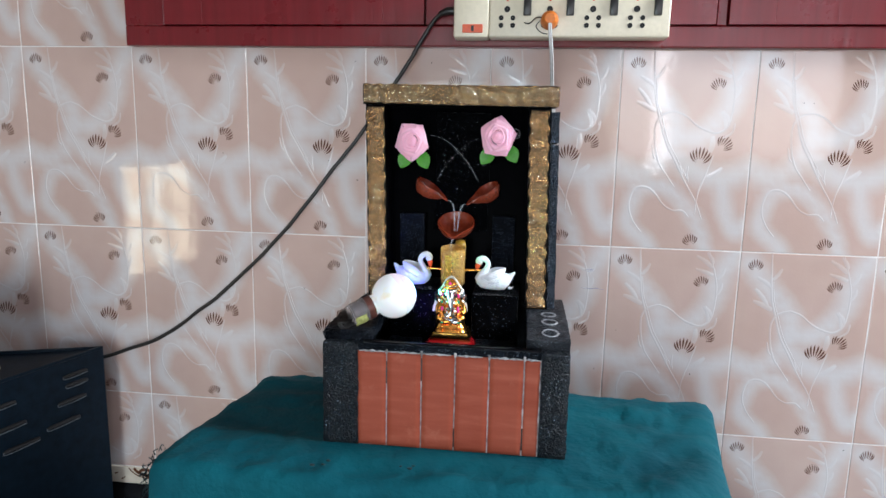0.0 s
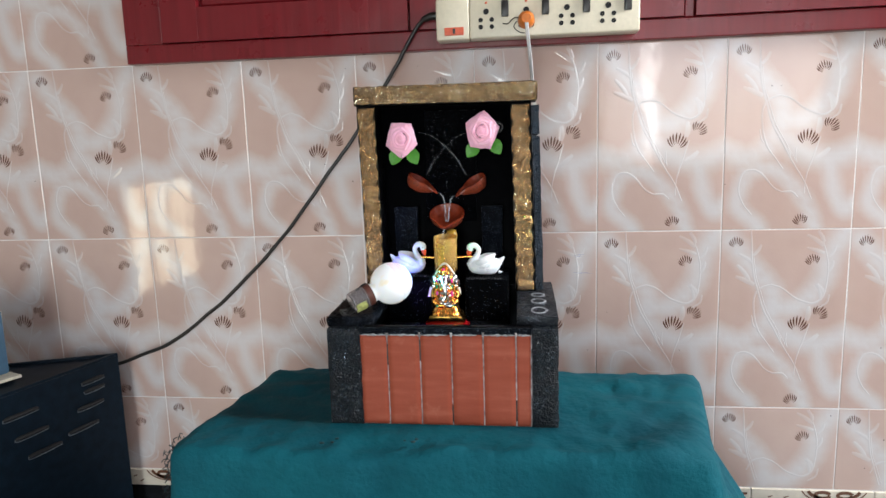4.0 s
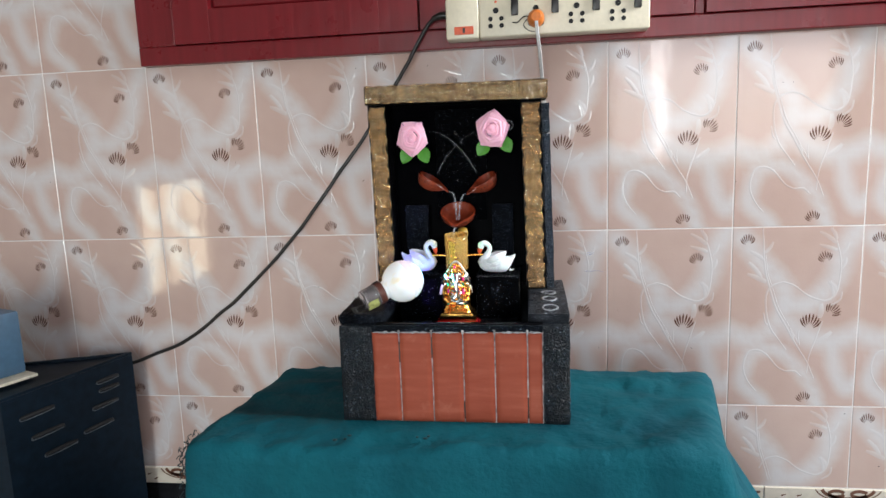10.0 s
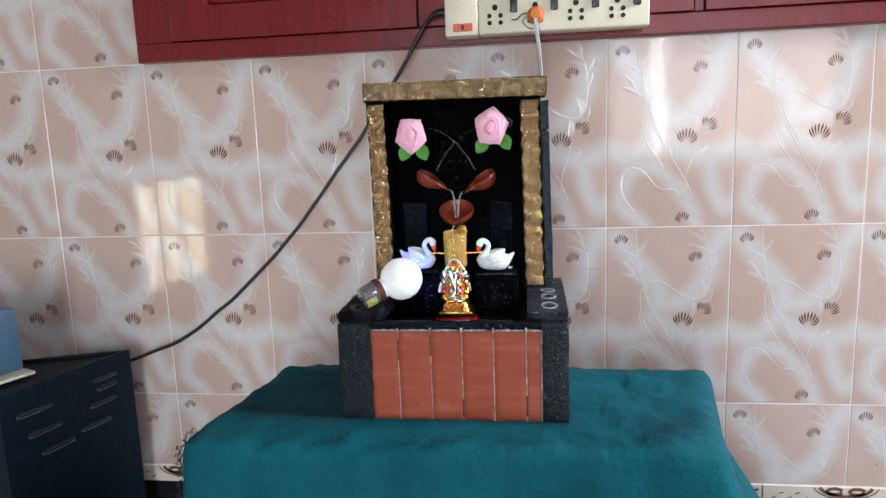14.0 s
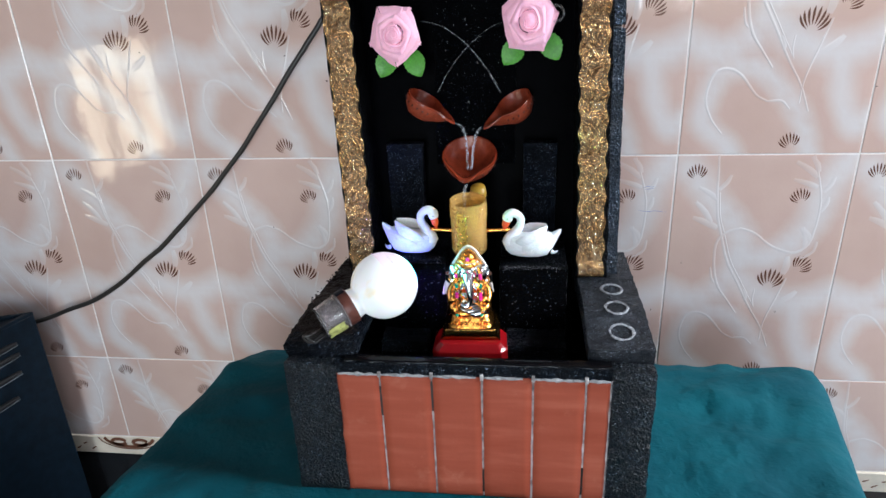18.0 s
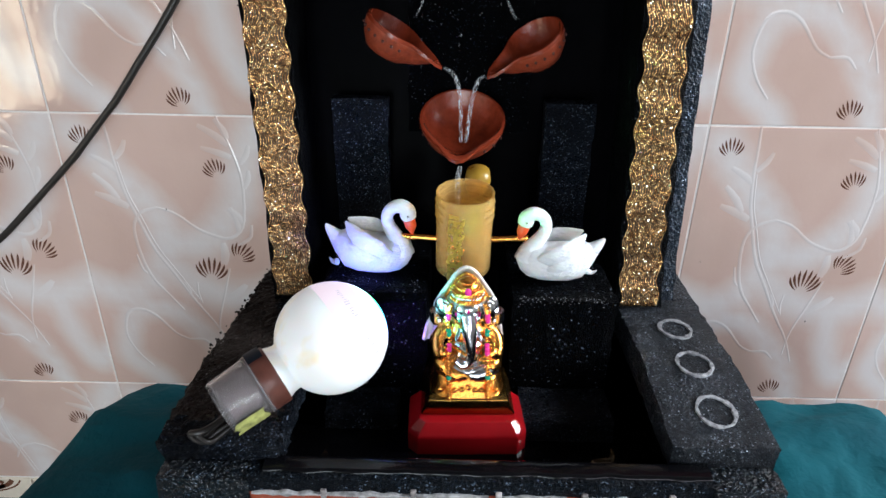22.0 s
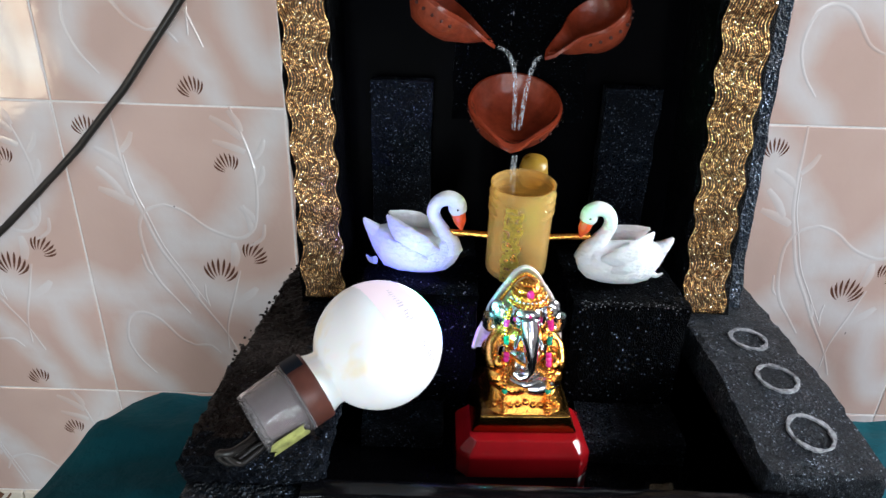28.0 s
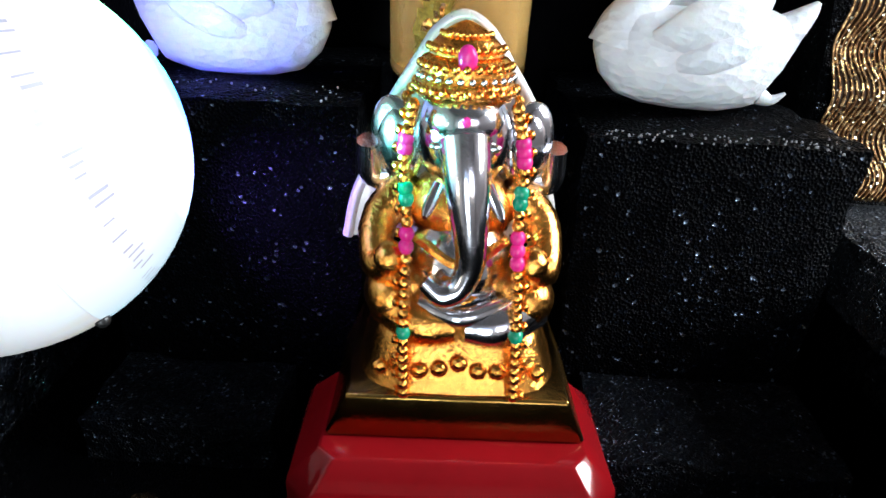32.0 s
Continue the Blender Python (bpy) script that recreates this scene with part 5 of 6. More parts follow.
# ---- roses ----
def build_rose(c, size, tilt, leaves):
    rose = fp("rose", ball(bmesh.new(), (c[0], c[1] - size * 0.32, c[2]), (size * 0.34, size * 0.22, size * 0.34), 0, 12, 8), PINK, "pink satin ribbon rose with two green leaves", True)
    rnd = random.Random(int(c[0] * 1000))
    # inner swirl: a wound ribbon, low at its heart
    for turn, (r0, r1, h0, h1) in enumerate(((0.02, 0.15, 0.60, 0.60), (0.13, 0.27, 0.59, 0.56), (0.25, 0.42, 0.55, 0.48), (0.38, 0.60, 0.48, 0.37))):
        bm = bmesh.new()
        rows = []
        n = 20
        for u in range(n + 1):
            f = u / n
            a = tilt + turn * 2.1 + f * 6.6
            rr = size * (r0 + (r1 - r0) * f) * (1 + 0.07 * math.cos(3 * a + turn))
            top = size * (h0 + (h1 - h0) * f) * (0.86 + 0.14 * math.sin(math.pi * f))
            rows.append([bm.verts.new((c[0] + 0.88 * rr * w * math.cos(a), c[1] - top * y, c[2] + rr * w * math.sin(a))) for w, y in ((0.86, 0.72), (0.92, 0.84), (0.97, 0.94), (1.02, 1.0), (1.10, 1.0), (1.20, 0.93), (1.28, 0.80))])
        for a, b in zip(rows, rows[1:]):
            for q in range(6):
                bm.faces.new([a[q], a[q + 1], b[q + 1], b[q]])
        part("petal", bm, PINK, rose, "", True)
    # outer petals: folded ribbon with pointed corners
    for layer, (count, rad, h) in enumerate(((5, 0.74, 0.36), (5, 0.98, 0.26), (5, 1.12, 0.14))):
        for i in range(count):
            a0 = tilt + (0.45, 0.16, 0.0)[layer] + i * 2 * math.pi / count + rnd.uniform(-0.06, 0.06)
            half = math.pi / count * 1.05
            bm = bmesh.new()
            g = []
            for u in range(11):
                uu = u / 5 - 1
                row = []
                for v in range(7):
                    vv = v / 6
                    a = a0 + uu * half
                    edge = 0.87 / math.cos(uu * half * 0.88) + 0.012 * math.cos(uu * 7 + i)
                    rr = size * (0.40 + (rad - 0.40) * vv) * (1 + (edge - 1) * vv)
                    yy = -size * (h + 0.10 * math.sin(vv * 2.6) + 0.05 * uu * (1 - vv)) + size * 0.16 * max(0, vv - 0.75) * 4 * 0.5
                    row.append(bm.verts.new((c[0] + 0.88 * rr * math.cos(a), c[1] + yy, c[2] + rr * math.sin(a))))
                g.append(row)
            for u in range(10):
                for v in range(6):
                    bm.faces.new([g[u][v], g[u + 1][v], g[u + 1][v + 1], g[u][v + 1]])
            part("petal", bm, PINK, rose, "", True)
    for lx, lz, rot in leaves:
        bm = bmesh.new()
        n = 14
        d = Vector((math.cos(rot), 0, math.sin(rot)))
        s = Vector((-d.z, 0, d.x))
        o = Vector((c[0] + lx, c[1] + 0.004, c[2] + lz))
        L, Wd = 0.0235, 0.0082
        rows = []
        for i in range(n + 1):
            t = i / n
            w = Wd * math.sin(math.pi * min(1, t * 0.93 + 0.07)) ** 0.8 * (1 + 0.10 * (i % 2)) + 0.0002
            mid = o + d * L * t + Vector((0, -0.004 * math.sin(t * 2.2), 0))
            rows.append([bm.verts.new(mid - s * w + Vector((0, -0.0015, 0))), bm.verts.new(mid), bm.verts.new(mid + s * w + Vector((0, -0.0015, 0)))])
        for a, b in zip(rows, rows[1:]):
            for q in (0, 1):
                bm.faces.new([a[q], a[q + 1], b[q + 1], b[q]])
        part("leaf", bm, LEAF, rose, "green leaf with a notched edge", True)


build_rose((0.5148, -0.2400, 1.2052), 0.0220, math.pi / 2, [(-0.004, -0.012, radians(245)), (0.010, -0.012, radians(295))])
build_rose((0.6216, -0.2400, 1.2125), 0.0230, -math.pi / 2 - 0.12, [(-0.006, -0.014, radians(235)), (0.012, -0.010, radians(300))])
for x, z in ((0.5148, 1.2052), (0.6425, 1.2170)):
    pipe = lathe(bmesh.new(), [(0.0050, 0.0), (0.0065, 0.0), (0.0065, 0.043), (0.0050, 0.043), (0.0050, 0.0)], Matrix.Translation((x, -0.2020, z)) @ Matrix.Rotation(radians(90), 4, "X"), 18)
    fp("nozzle_tube", pipe, CLEAR, "clear plastic nozzle tube behind a rose", 40)


# the upright frame with all that is fixed to it leans back a little
UPRIGHT = ("post", "lace", "bead", "back_board", "back_panel", "lintel", "side_strip", "strip_joint", "rose", "petal", "leaf", "nozzle", "clay_lamp", "water_stream", "water_drops")
for ob in fountain.children_recursive:
    if ob.type == "MESH" and ob.name.startswith(UPRIGHT):
        for v in ob.data.vertices:
            d = (0.005 + 0.085 * (v.co.z - 1.0)) * min(1, max(0, (v.co.z - 1.0) / 0.03))
            v.co.y += d
            v.co.x += (v.co.x - 0.565) * d * 1.1
            v.co.z += (v.co.z - 1.19) * d * 1.1


# ---- swans ----
def build_swan(name, m, label):
    """A hollow-bodied plastic swan looking along +x, 48 mm long, standing on z = 0."""
    bm = bmesh.new()
    mm = 0.001
    secs = [(-1.0, 19.5, 3.0, 1.6), (2.5, 15.5, 6.5, 4.5), (8, 12.5, 11.0, 8.5), (16, 11.5, 11.8, 11.0), (26, 11.0, 11.2, 12.0), (34, 11.0, 10.6, 10.8), (40, 11.8, 10.0, 8.0), (44.5, 12.8, 7.0, 4.6), (46.8, 13.5, 3.0, 2.0)]
    n = 18
    rings = []
    fine = []
    for i in range(25):
        u = i / 24 * (len(secs) - 1)
        a = min(int(u), len(secs) - 2)
        f = u - a
        f = f * f * (3 - 2 * f)
        fine.append([secs[a][q] * (1 - f) + secs[a + 1][q] * f for q in range(4)])
    for x, zc, hh, hw in fine:
        ring = []
        for s in range(n):
            a = 2 * math.pi * s / n
            z = max(0.0, zc + hh * math.sin(a))
            y = hw * math.cos(a)
            rip = 0.28 * math.sin(x * 1.3 + z * 0.5) * math.sin(z * 1.5)
            ring.append(bm.verts.new(Vector((x, y + math.copysign(rip, y), z)) * mm))
        rings.append(ring)
    for a, b in zip(rings, rings[1:]):
        for s in range(n):
            bm.faces.new([a[s], a[(s + 1) % n], b[(s + 1) % n], b[s]])
    bm.faces.new(rings[0])
    bm.faces.new(rings[-1])
    for sgn in (-1, 1):
        tube(bm, [Vector(p) * mm for p in ((37, sgn * 8.0, 15), (30, sgn * 10.8, 18), (21, sgn * 10.5, 22), (14, sgn * 6.0, 26), (9.5, sgn * 2.6, 29.5))], [1.8 * mm, 5.6 * mm, 6.2 * mm, 4.2 * mm, 0.8 * mm], 12, 18, 0, 0.42)
        tube(bm, [Vector(p) * mm for p in ((33, sgn * 10.0, 10), (26, sgn * 12.6, 13), (18, sgn * 12.0, 16.5), (12, sgn * 10.0, 20))], [1.2 * mm, 3.6 * mm, 3.6 * mm, 0.6 * mm], 10, 14, 0, 0.4)
    tube(bm, [Vector(p) * mm for p in ((9, 0, 15), (3, 0, 19), (-1.5, 0, 23.5), (-3.2, 0, 26))], [6 * mm, 4.4 * mm, 2.2 * mm, 0.7 * mm], 10, 12, 0, 1.0)
    tube(bm, [Vector(p) * mm for p in ((3, -2, 4), (0, -1, 3.4), (-2.5, 0, 5.5))], [2.2 * mm, 1.3 * mm, 0.4 * mm], 8, 8)
    tube(bm, [Vector(p) * mm for p in ((41.5, 0, 12), (40.5, 0, 17), (37.0, 0, 22.5), (33.8, 0, 28), (32.8, 0, 33.5), (35.5, 0, 38.2), (40.5, 0, 40.0), (45.0, 0, 37.6), (46.6, 0, 33.4))], [7.0 * mm, 5.9 * mm, 4.4 * mm, 3.6 * mm, 3.35 * mm, 3.4 * mm, 3.9 * mm, 4.1 * mm, 2.9 * mm], 14, 34)
    ball(bm, Vector((44.6, 0, 35.4)) * mm, (4.4 * mm, 3.9 * mm, 4.5 * mm), 0, 14, 10)
    tube(bm, [Vector(p) * mm for p in ((45.4, 0, 32.6), (46.3, 0, 28.6), (47.2, 0, 24.2))], [3.5 * mm, 3.2 * mm, 0.7 * mm], 12, 9, 1, 0.8)
    for sgn in (-1, 1):
        ball(bm, Vector((45.4, sgn * 3.6, 35.6)) * mm, (0.6 * mm, 0.4 * mm, 0.55 * mm), 2, 8, 6)
    ob = part(name, bm, [SWAN, BEAK, INK], None, label, 60)
    tagged(ob, "", "figurine", "pair of swans on the fountain")
    ob.matrix_world = m
    return ob


build_swan("swan_figurine", pose(0.5022, -0.2560, 1.0283, 0, 0, -8) @ Matrix.Diagonal((0.955, 0.955, 0.98, 1)), "white plastic swan figurine with orange beak on a black block")
build_swan("swan_figurine", Matrix.Translation((0.6465, -0.2580, 1.0248)) @ Matrix.Rotation(radians(180 + 8), 4, "Z") @ Matrix.Rotation(radians(-4), 4, "Y") @ Matrix.Diagonal((0.945, 0.945, 0.95, 1)), "white plastic swan figurine with orange beak, glitter stuck round its base")
for x0, x1, y0, y1, z, seed in ((0.505, 0.552, -0.272, -0.250, 1.0292, 4), (0.603, 0.650, -0.280, -0.250, 1.0257, 9)):
    rnd = random.Random(seed)
    bm = bmesh.new()
    for i in range(100 if seed == 9 else 40):
        ball(bm, (rnd.uniform(x0, x1), y0 - abs(rnd.gauss(0, 0.004)), z + rnd.uniform(-0.0012, 0.0)), rnd.uniform(0.00012, 0.00032), 0, 5, 4)
    fp("loose_glitter", bm, RINGPAINT, "silver glitter grains at a swan's base")


# ---- seated figure on its red block ----
def build_statue():
    bm = bmesh.new()
    mm = 0.001
    GO, CH, MG, JD, CR, PW = 0, 1, 2, 3, 4, 5

    def P(x, y, z):
        return Vector((x, y, z)) * mm

    box(bm, -23.2 * mm, 23.2 * mm, -19 * mm, 19 * mm, 0, 9.8 * mm, 0.0008, 2, CR)
    # seat, narrowing upward
    rows = []
    for z, hx, hy in ((9.8, 21.5, 18), (13.0, 19.8, 16.5), (17, 18.5, 15), (21, 16.5, 13), (22, 12, 10)):
        rows.append([bm.verts.new(P(hx * math.copysign(abs(math.cos(a)) ** 0.55, math.cos(a)), hy * math.copysign(abs(math.sin(a)) ** 0.55, math.sin(a)), z)) for a in (2 * math.pi * s / 28 for s in range(28))])
    for a, b in zip(rows, rows[1:]):
        for s in range(28):
            bm.faces.new([a[s], a[(s + 1) % 28], b[(s + 1) % 28], b[s]]).material_index = GO
    bm.faces.new(rows[-1]).material_index = GO
    # legs, belly, chest
    for sg in (-1, 1):
        ball(bm, P(sg * 13.5, -7, 25), (6.6 * mm, 7.5 * mm, 6.2 * mm), GO)
        tube(bm, [P(sg * 15, -8, 24), P(sg * 8, -13, 22), P(sg * 1, -13.5, 22)], [5.2 * mm, 4.4 * mm, 3.4 * mm], 12, 14, CH if sg > 0 else GO)
        # arms: upper and lower pair
        tube(bm, [P(sg * 10, 0, 43), P(sg * 16.5, -3, 38), P(sg * 17, -9, 32), P(sg * 14, -12, 33)], [4.2 * mm, 4.0 * mm, 3.4 * mm, 3.0 * mm], 10, 16, GO)
        ball(bm, P(sg * 14, -12, 34), 3.3 * mm, GO)
        tube(bm, [P(sg * 10, 4, 46), P(sg * 18, 3, 44), P(sg * 19, 1, 51)], [3.6 * mm, 3.2 * mm, 2.6 * mm], 10, 12, CH)
        ball(bm, P(sg * 18.5, 1, 33), (3.6 * mm, 4 * mm, 4.5 * mm), GO)
        # ears
        ball(bm, P(sg * 13.2, 0, 51.5), (5.6 * mm, 2.2 * mm, 8.0 * mm), CH, 16, 10, Matrix.Rotation(radians(sg * 18), 4, "Z") @ Matrix.Rotation(radians(sg * 12), 4, "Y"))
        ball(bm, P(sg * 13.2, -1.0, 51.5), (4.2 * mm, 2.0 * mm, 6.0 * mm), CH, 16, 10, Matrix.Rotation(radians(sg * 18), 4, "Z"))
    ball(bm, P(0, -3, 30), (12 * mm, 11.5 * mm, 10.5 * mm), CH)
    ball(bm, P(0, -1, 40), (11.5 * mm, 9 * mm, 8 * mm), GO)
    for q in range(3):
        tube(bm, [P(-9 + q, -9.5, 37 - q * 3.6), P(0, -14.2 + q * 0.2, 34.0 - q * 3.4), P(9 - q, -9.5, 37 - q * 3.6)], 1.0 * mm, 6, 14, GO)
    tube(bm, [P(-8, -12.5, 25.5), P(0, -15.2, 24.5), P(8, -12.5, 25.5)], 2.0 * mm, 8, 14, CH)
    # head and trunk
    ball(bm, P(0, -4, 54), (9.6 * mm, 8.6 * mm, 9.6 * mm), CH, 20, 14)
    ball(bm, P(0, -7, 57.5), (7.6 * mm, 6 * mm, 5.0 * mm), CH, 18, 12)
    tube(bm, [P(0, -11, 55), P(0.5, -14.2, 49), P(1.2, -15.8, 42), P(1.5, -16.0, 35.5), P(-0.5, -16.4, 31.0), P(-4.0, -16.8, 29.8), P(-7.2, -16.2, 32.0)], [5.0 * mm, 4.4 * mm, 3.5 * mm, 2.9 * mm, 2.5 * mm, 2.2 * mm, 1.8 * mm], 14, 34, CH)
    for sg in (-1, 1):
        tube(bm, [P(sg * 4.5, -11, 47), P(sg * 6.5, -14, 44.5), P(sg * 7.2, -16, 43.5)], [1.5 * mm, 1.2 * mm, 0.5 * mm], 8, 8, CH)
        ball(bm, P(sg * 5.2, -11.4, 54.0), (1.5 * mm, 0.9 * mm, 0.8 * mm), CH, 8, 6)
    ball(bm, P(0, -13.0, 58.5), (0.9 * mm, 0.5 * mm, 0.9 * mm), MG, 8, 6)
    # tiered crown
    rows = []
    for z, r in ((60.5, 9.0), (61.5, 9.6), (63, 9.4), (63.6, 8.6), (65.5, 8.9), (66.8, 8.2), (67.4, 6.8), (68.8, 6.6), (70, 5.2), (71.3, 3.4), (72.2, 1.4), (72.5, 0.4)):
        rows.append([bm.verts.new(P(r * math.cos(a), -3.5 + r * 0.85 * math.sin(a), z)) for a in (2 * math.pi * s / 24 for s in range(24))])
    for a, b in zip(rows, rows[1:]):
        for s in range(24):
            bm.faces.new([a[s], a[(s + 1) % 24], b[(s + 1) % 24], b[s]]).material_index = GO
    ball(bm, P(0, -10.3, 67.6), (1.8 * mm, 1.2 * mm, 2.2 * mm), MG, 10, 8)
    for s in range(13):
        a = radians(192 + s * 13)
        ball(bm, P(7.0 * math.cos(a), -3.5 + 6.2 * math.sin(a), 68.6), 0.75 * mm, GO, 8, 6)
        ball(bm, P(9.0 * math.cos(a + 0.1), -3.5 + 8.0 * math.sin(a + 0.1), 64.2), 0.7 * mm, CH, 8, 6)
        ball(bm, P(4.6 * math.cos(a), -3.5 + 4.0 * math.sin(a), 70.6), 0.6 * mm, GO, 8, 6)
        ball(bm, P(9.6 * math.cos(a), -3.5 + 8.4 * math.sin(a), 62.3), 0.95 * mm, GO, 8, 6)
        ball(bm, P(8.6 * math.cos(a), -3.5 + 7.6 * math.sin(a), 66.0), 0.8 * mm, GO, 8, 6)
    # back plate: a pointed arch behind the figure, with a rolled silver rim
    rim = [(-27.0, 29), (-24.5, 38), (-20.0, 46), (-19.0, 51), (-15.0, 57.5), (-10, 64), (-5.5, 69.5), (0, 72), (5.5, 69.5), (10, 64), (15.0, 57.5), (18.5, 51), (18.5, 46), (21.5, 38), (22.5, 31)]
    line = curve_points([P(x * 0.94, 7.5, z) for x, z in rim], 60)
    tube(bm, line, 1.2 * mm, 8, None, PW)
    f0 = [bm.verts.new(p) for p in line]
    f1 = [bm.verts.new(p + P(0, 2.2, 0)) for p in line]
    bm.faces.new(f0).material_index = PW
    bm.faces.new(f1[::-1]).material_index = PW
    for i in range(len(line) - 1):
        bm.faces.new([f0[i], f0[i + 1], f1[i + 1], f1[i]]).material_index = PW
    inner = curve_points([P(x * 0.86, 4.6, 30 + (z - 30) * 0.95) for x, z in rim[2:-2]], 44)
    for i, p in enumerate(inner):
        ball(bm, p, 1.15 * mm, GO, 7, 5)
    # garlands of beads hanging on both sides
    for sg in (-1, 1):
        g = curve_points([P(sg * 9.5, -9.5, 60), P(sg * 11.2, -10.5, 52), P(sg * 10.6, -12.5, 42), P(sg * 11.0, -15.0, 30), P(sg * 11.2, -17.0, 20), P(sg * 11.2, -18.4, 10.5)], 30)
        for i, p in enumerate(g):
            kind = GO
            if i in (4, 5, 13, 14) or (sg > 0 and i in (6, 15)):
                kind = MG
            elif i in (9, 10, 22):
                kind = JD
            ball(bm, p, (1.55 if kind != GO else 1.3) * mm, kind, 8, 6)
            if i % 2:
                ball(bm, p + P(sg * 1.6, 0.4, 0), 0.9 * mm, GO, 6, 5)
    for i in range(9):
        x = -16 + 4 * i
        ball(bm, P(x, -16.5, 14.5 + 1.0 * math.sin(i * 2)), (1.9 * mm, 1.2 * mm, 1.6 * mm), GO, 8, 6)
    for v in bm.verts:
        if v.co.z > 0.0086:
            v.co.x = v.co.x * 0.88 - 0.026 * (v.co.z - 0.0086)
        else:
            v.co.x *= 1.04
    ob = part("deity_statue", bm, [GOLD, CHROME, MAGENTA, JADE, BRONZE, PEARL], None, "small gold and silver plated seated statue with bead garlands", 50)
    tagged(ob, "", "statue")
    ob.matrix_world = pose(0.5775, -0.2960, 0.9741, 0, 0, 2)
    red = bmesh.new()
    rows = []
    for z, hx, hy, ch in ((0.0, 30.5, 18.5, 5), (13.0, 30.5, 18.5, 5), (14.4, 29.8, 17.8, 5), (19.5, 24.5, 14.0, 3.0)):
        pts = [(hx, hy - ch), (hx - ch, hy), (-hx + ch, hy), (-hx, hy - ch), (-hx, -hy + ch), (-hx + ch, -hy), (hx - ch, -hy), (hx, -hy + ch)]
        rows.append([red.verts.new(P(x, y, z)) for x, y in pts])
    for a, b in zip(rows, rows[1:]):
        for s in range(8):
            red.faces.new([a[s], a[(s + 1) % 8], b[(s + 1) % 8], b[s]])
    red.faces.new(rows[0])
    red.faces.new(rows[-1])
    bmesh.ops.bevel(red, geom=red.edges[:], offset=0.0006, segments=2, affect="EDGES", profile=0.5)
    block = part("pedestal_block", red, RED, None, "glossy red lacquered block with chamfered corners in the basin", 25)
    tagged(block, "", "pedestal")
    block.matrix_world = pose(0.5775, -0.3065, 0.9546, 0, 0, 2)


build_statue()


# ---- lamp bulb in its cup holder ----
BULB = Vector((0.5134, -0.3285, 1.0292))
BAX = Vector((0.80, 0.53, 0.33)).normalized()
BR_ = 0.0259


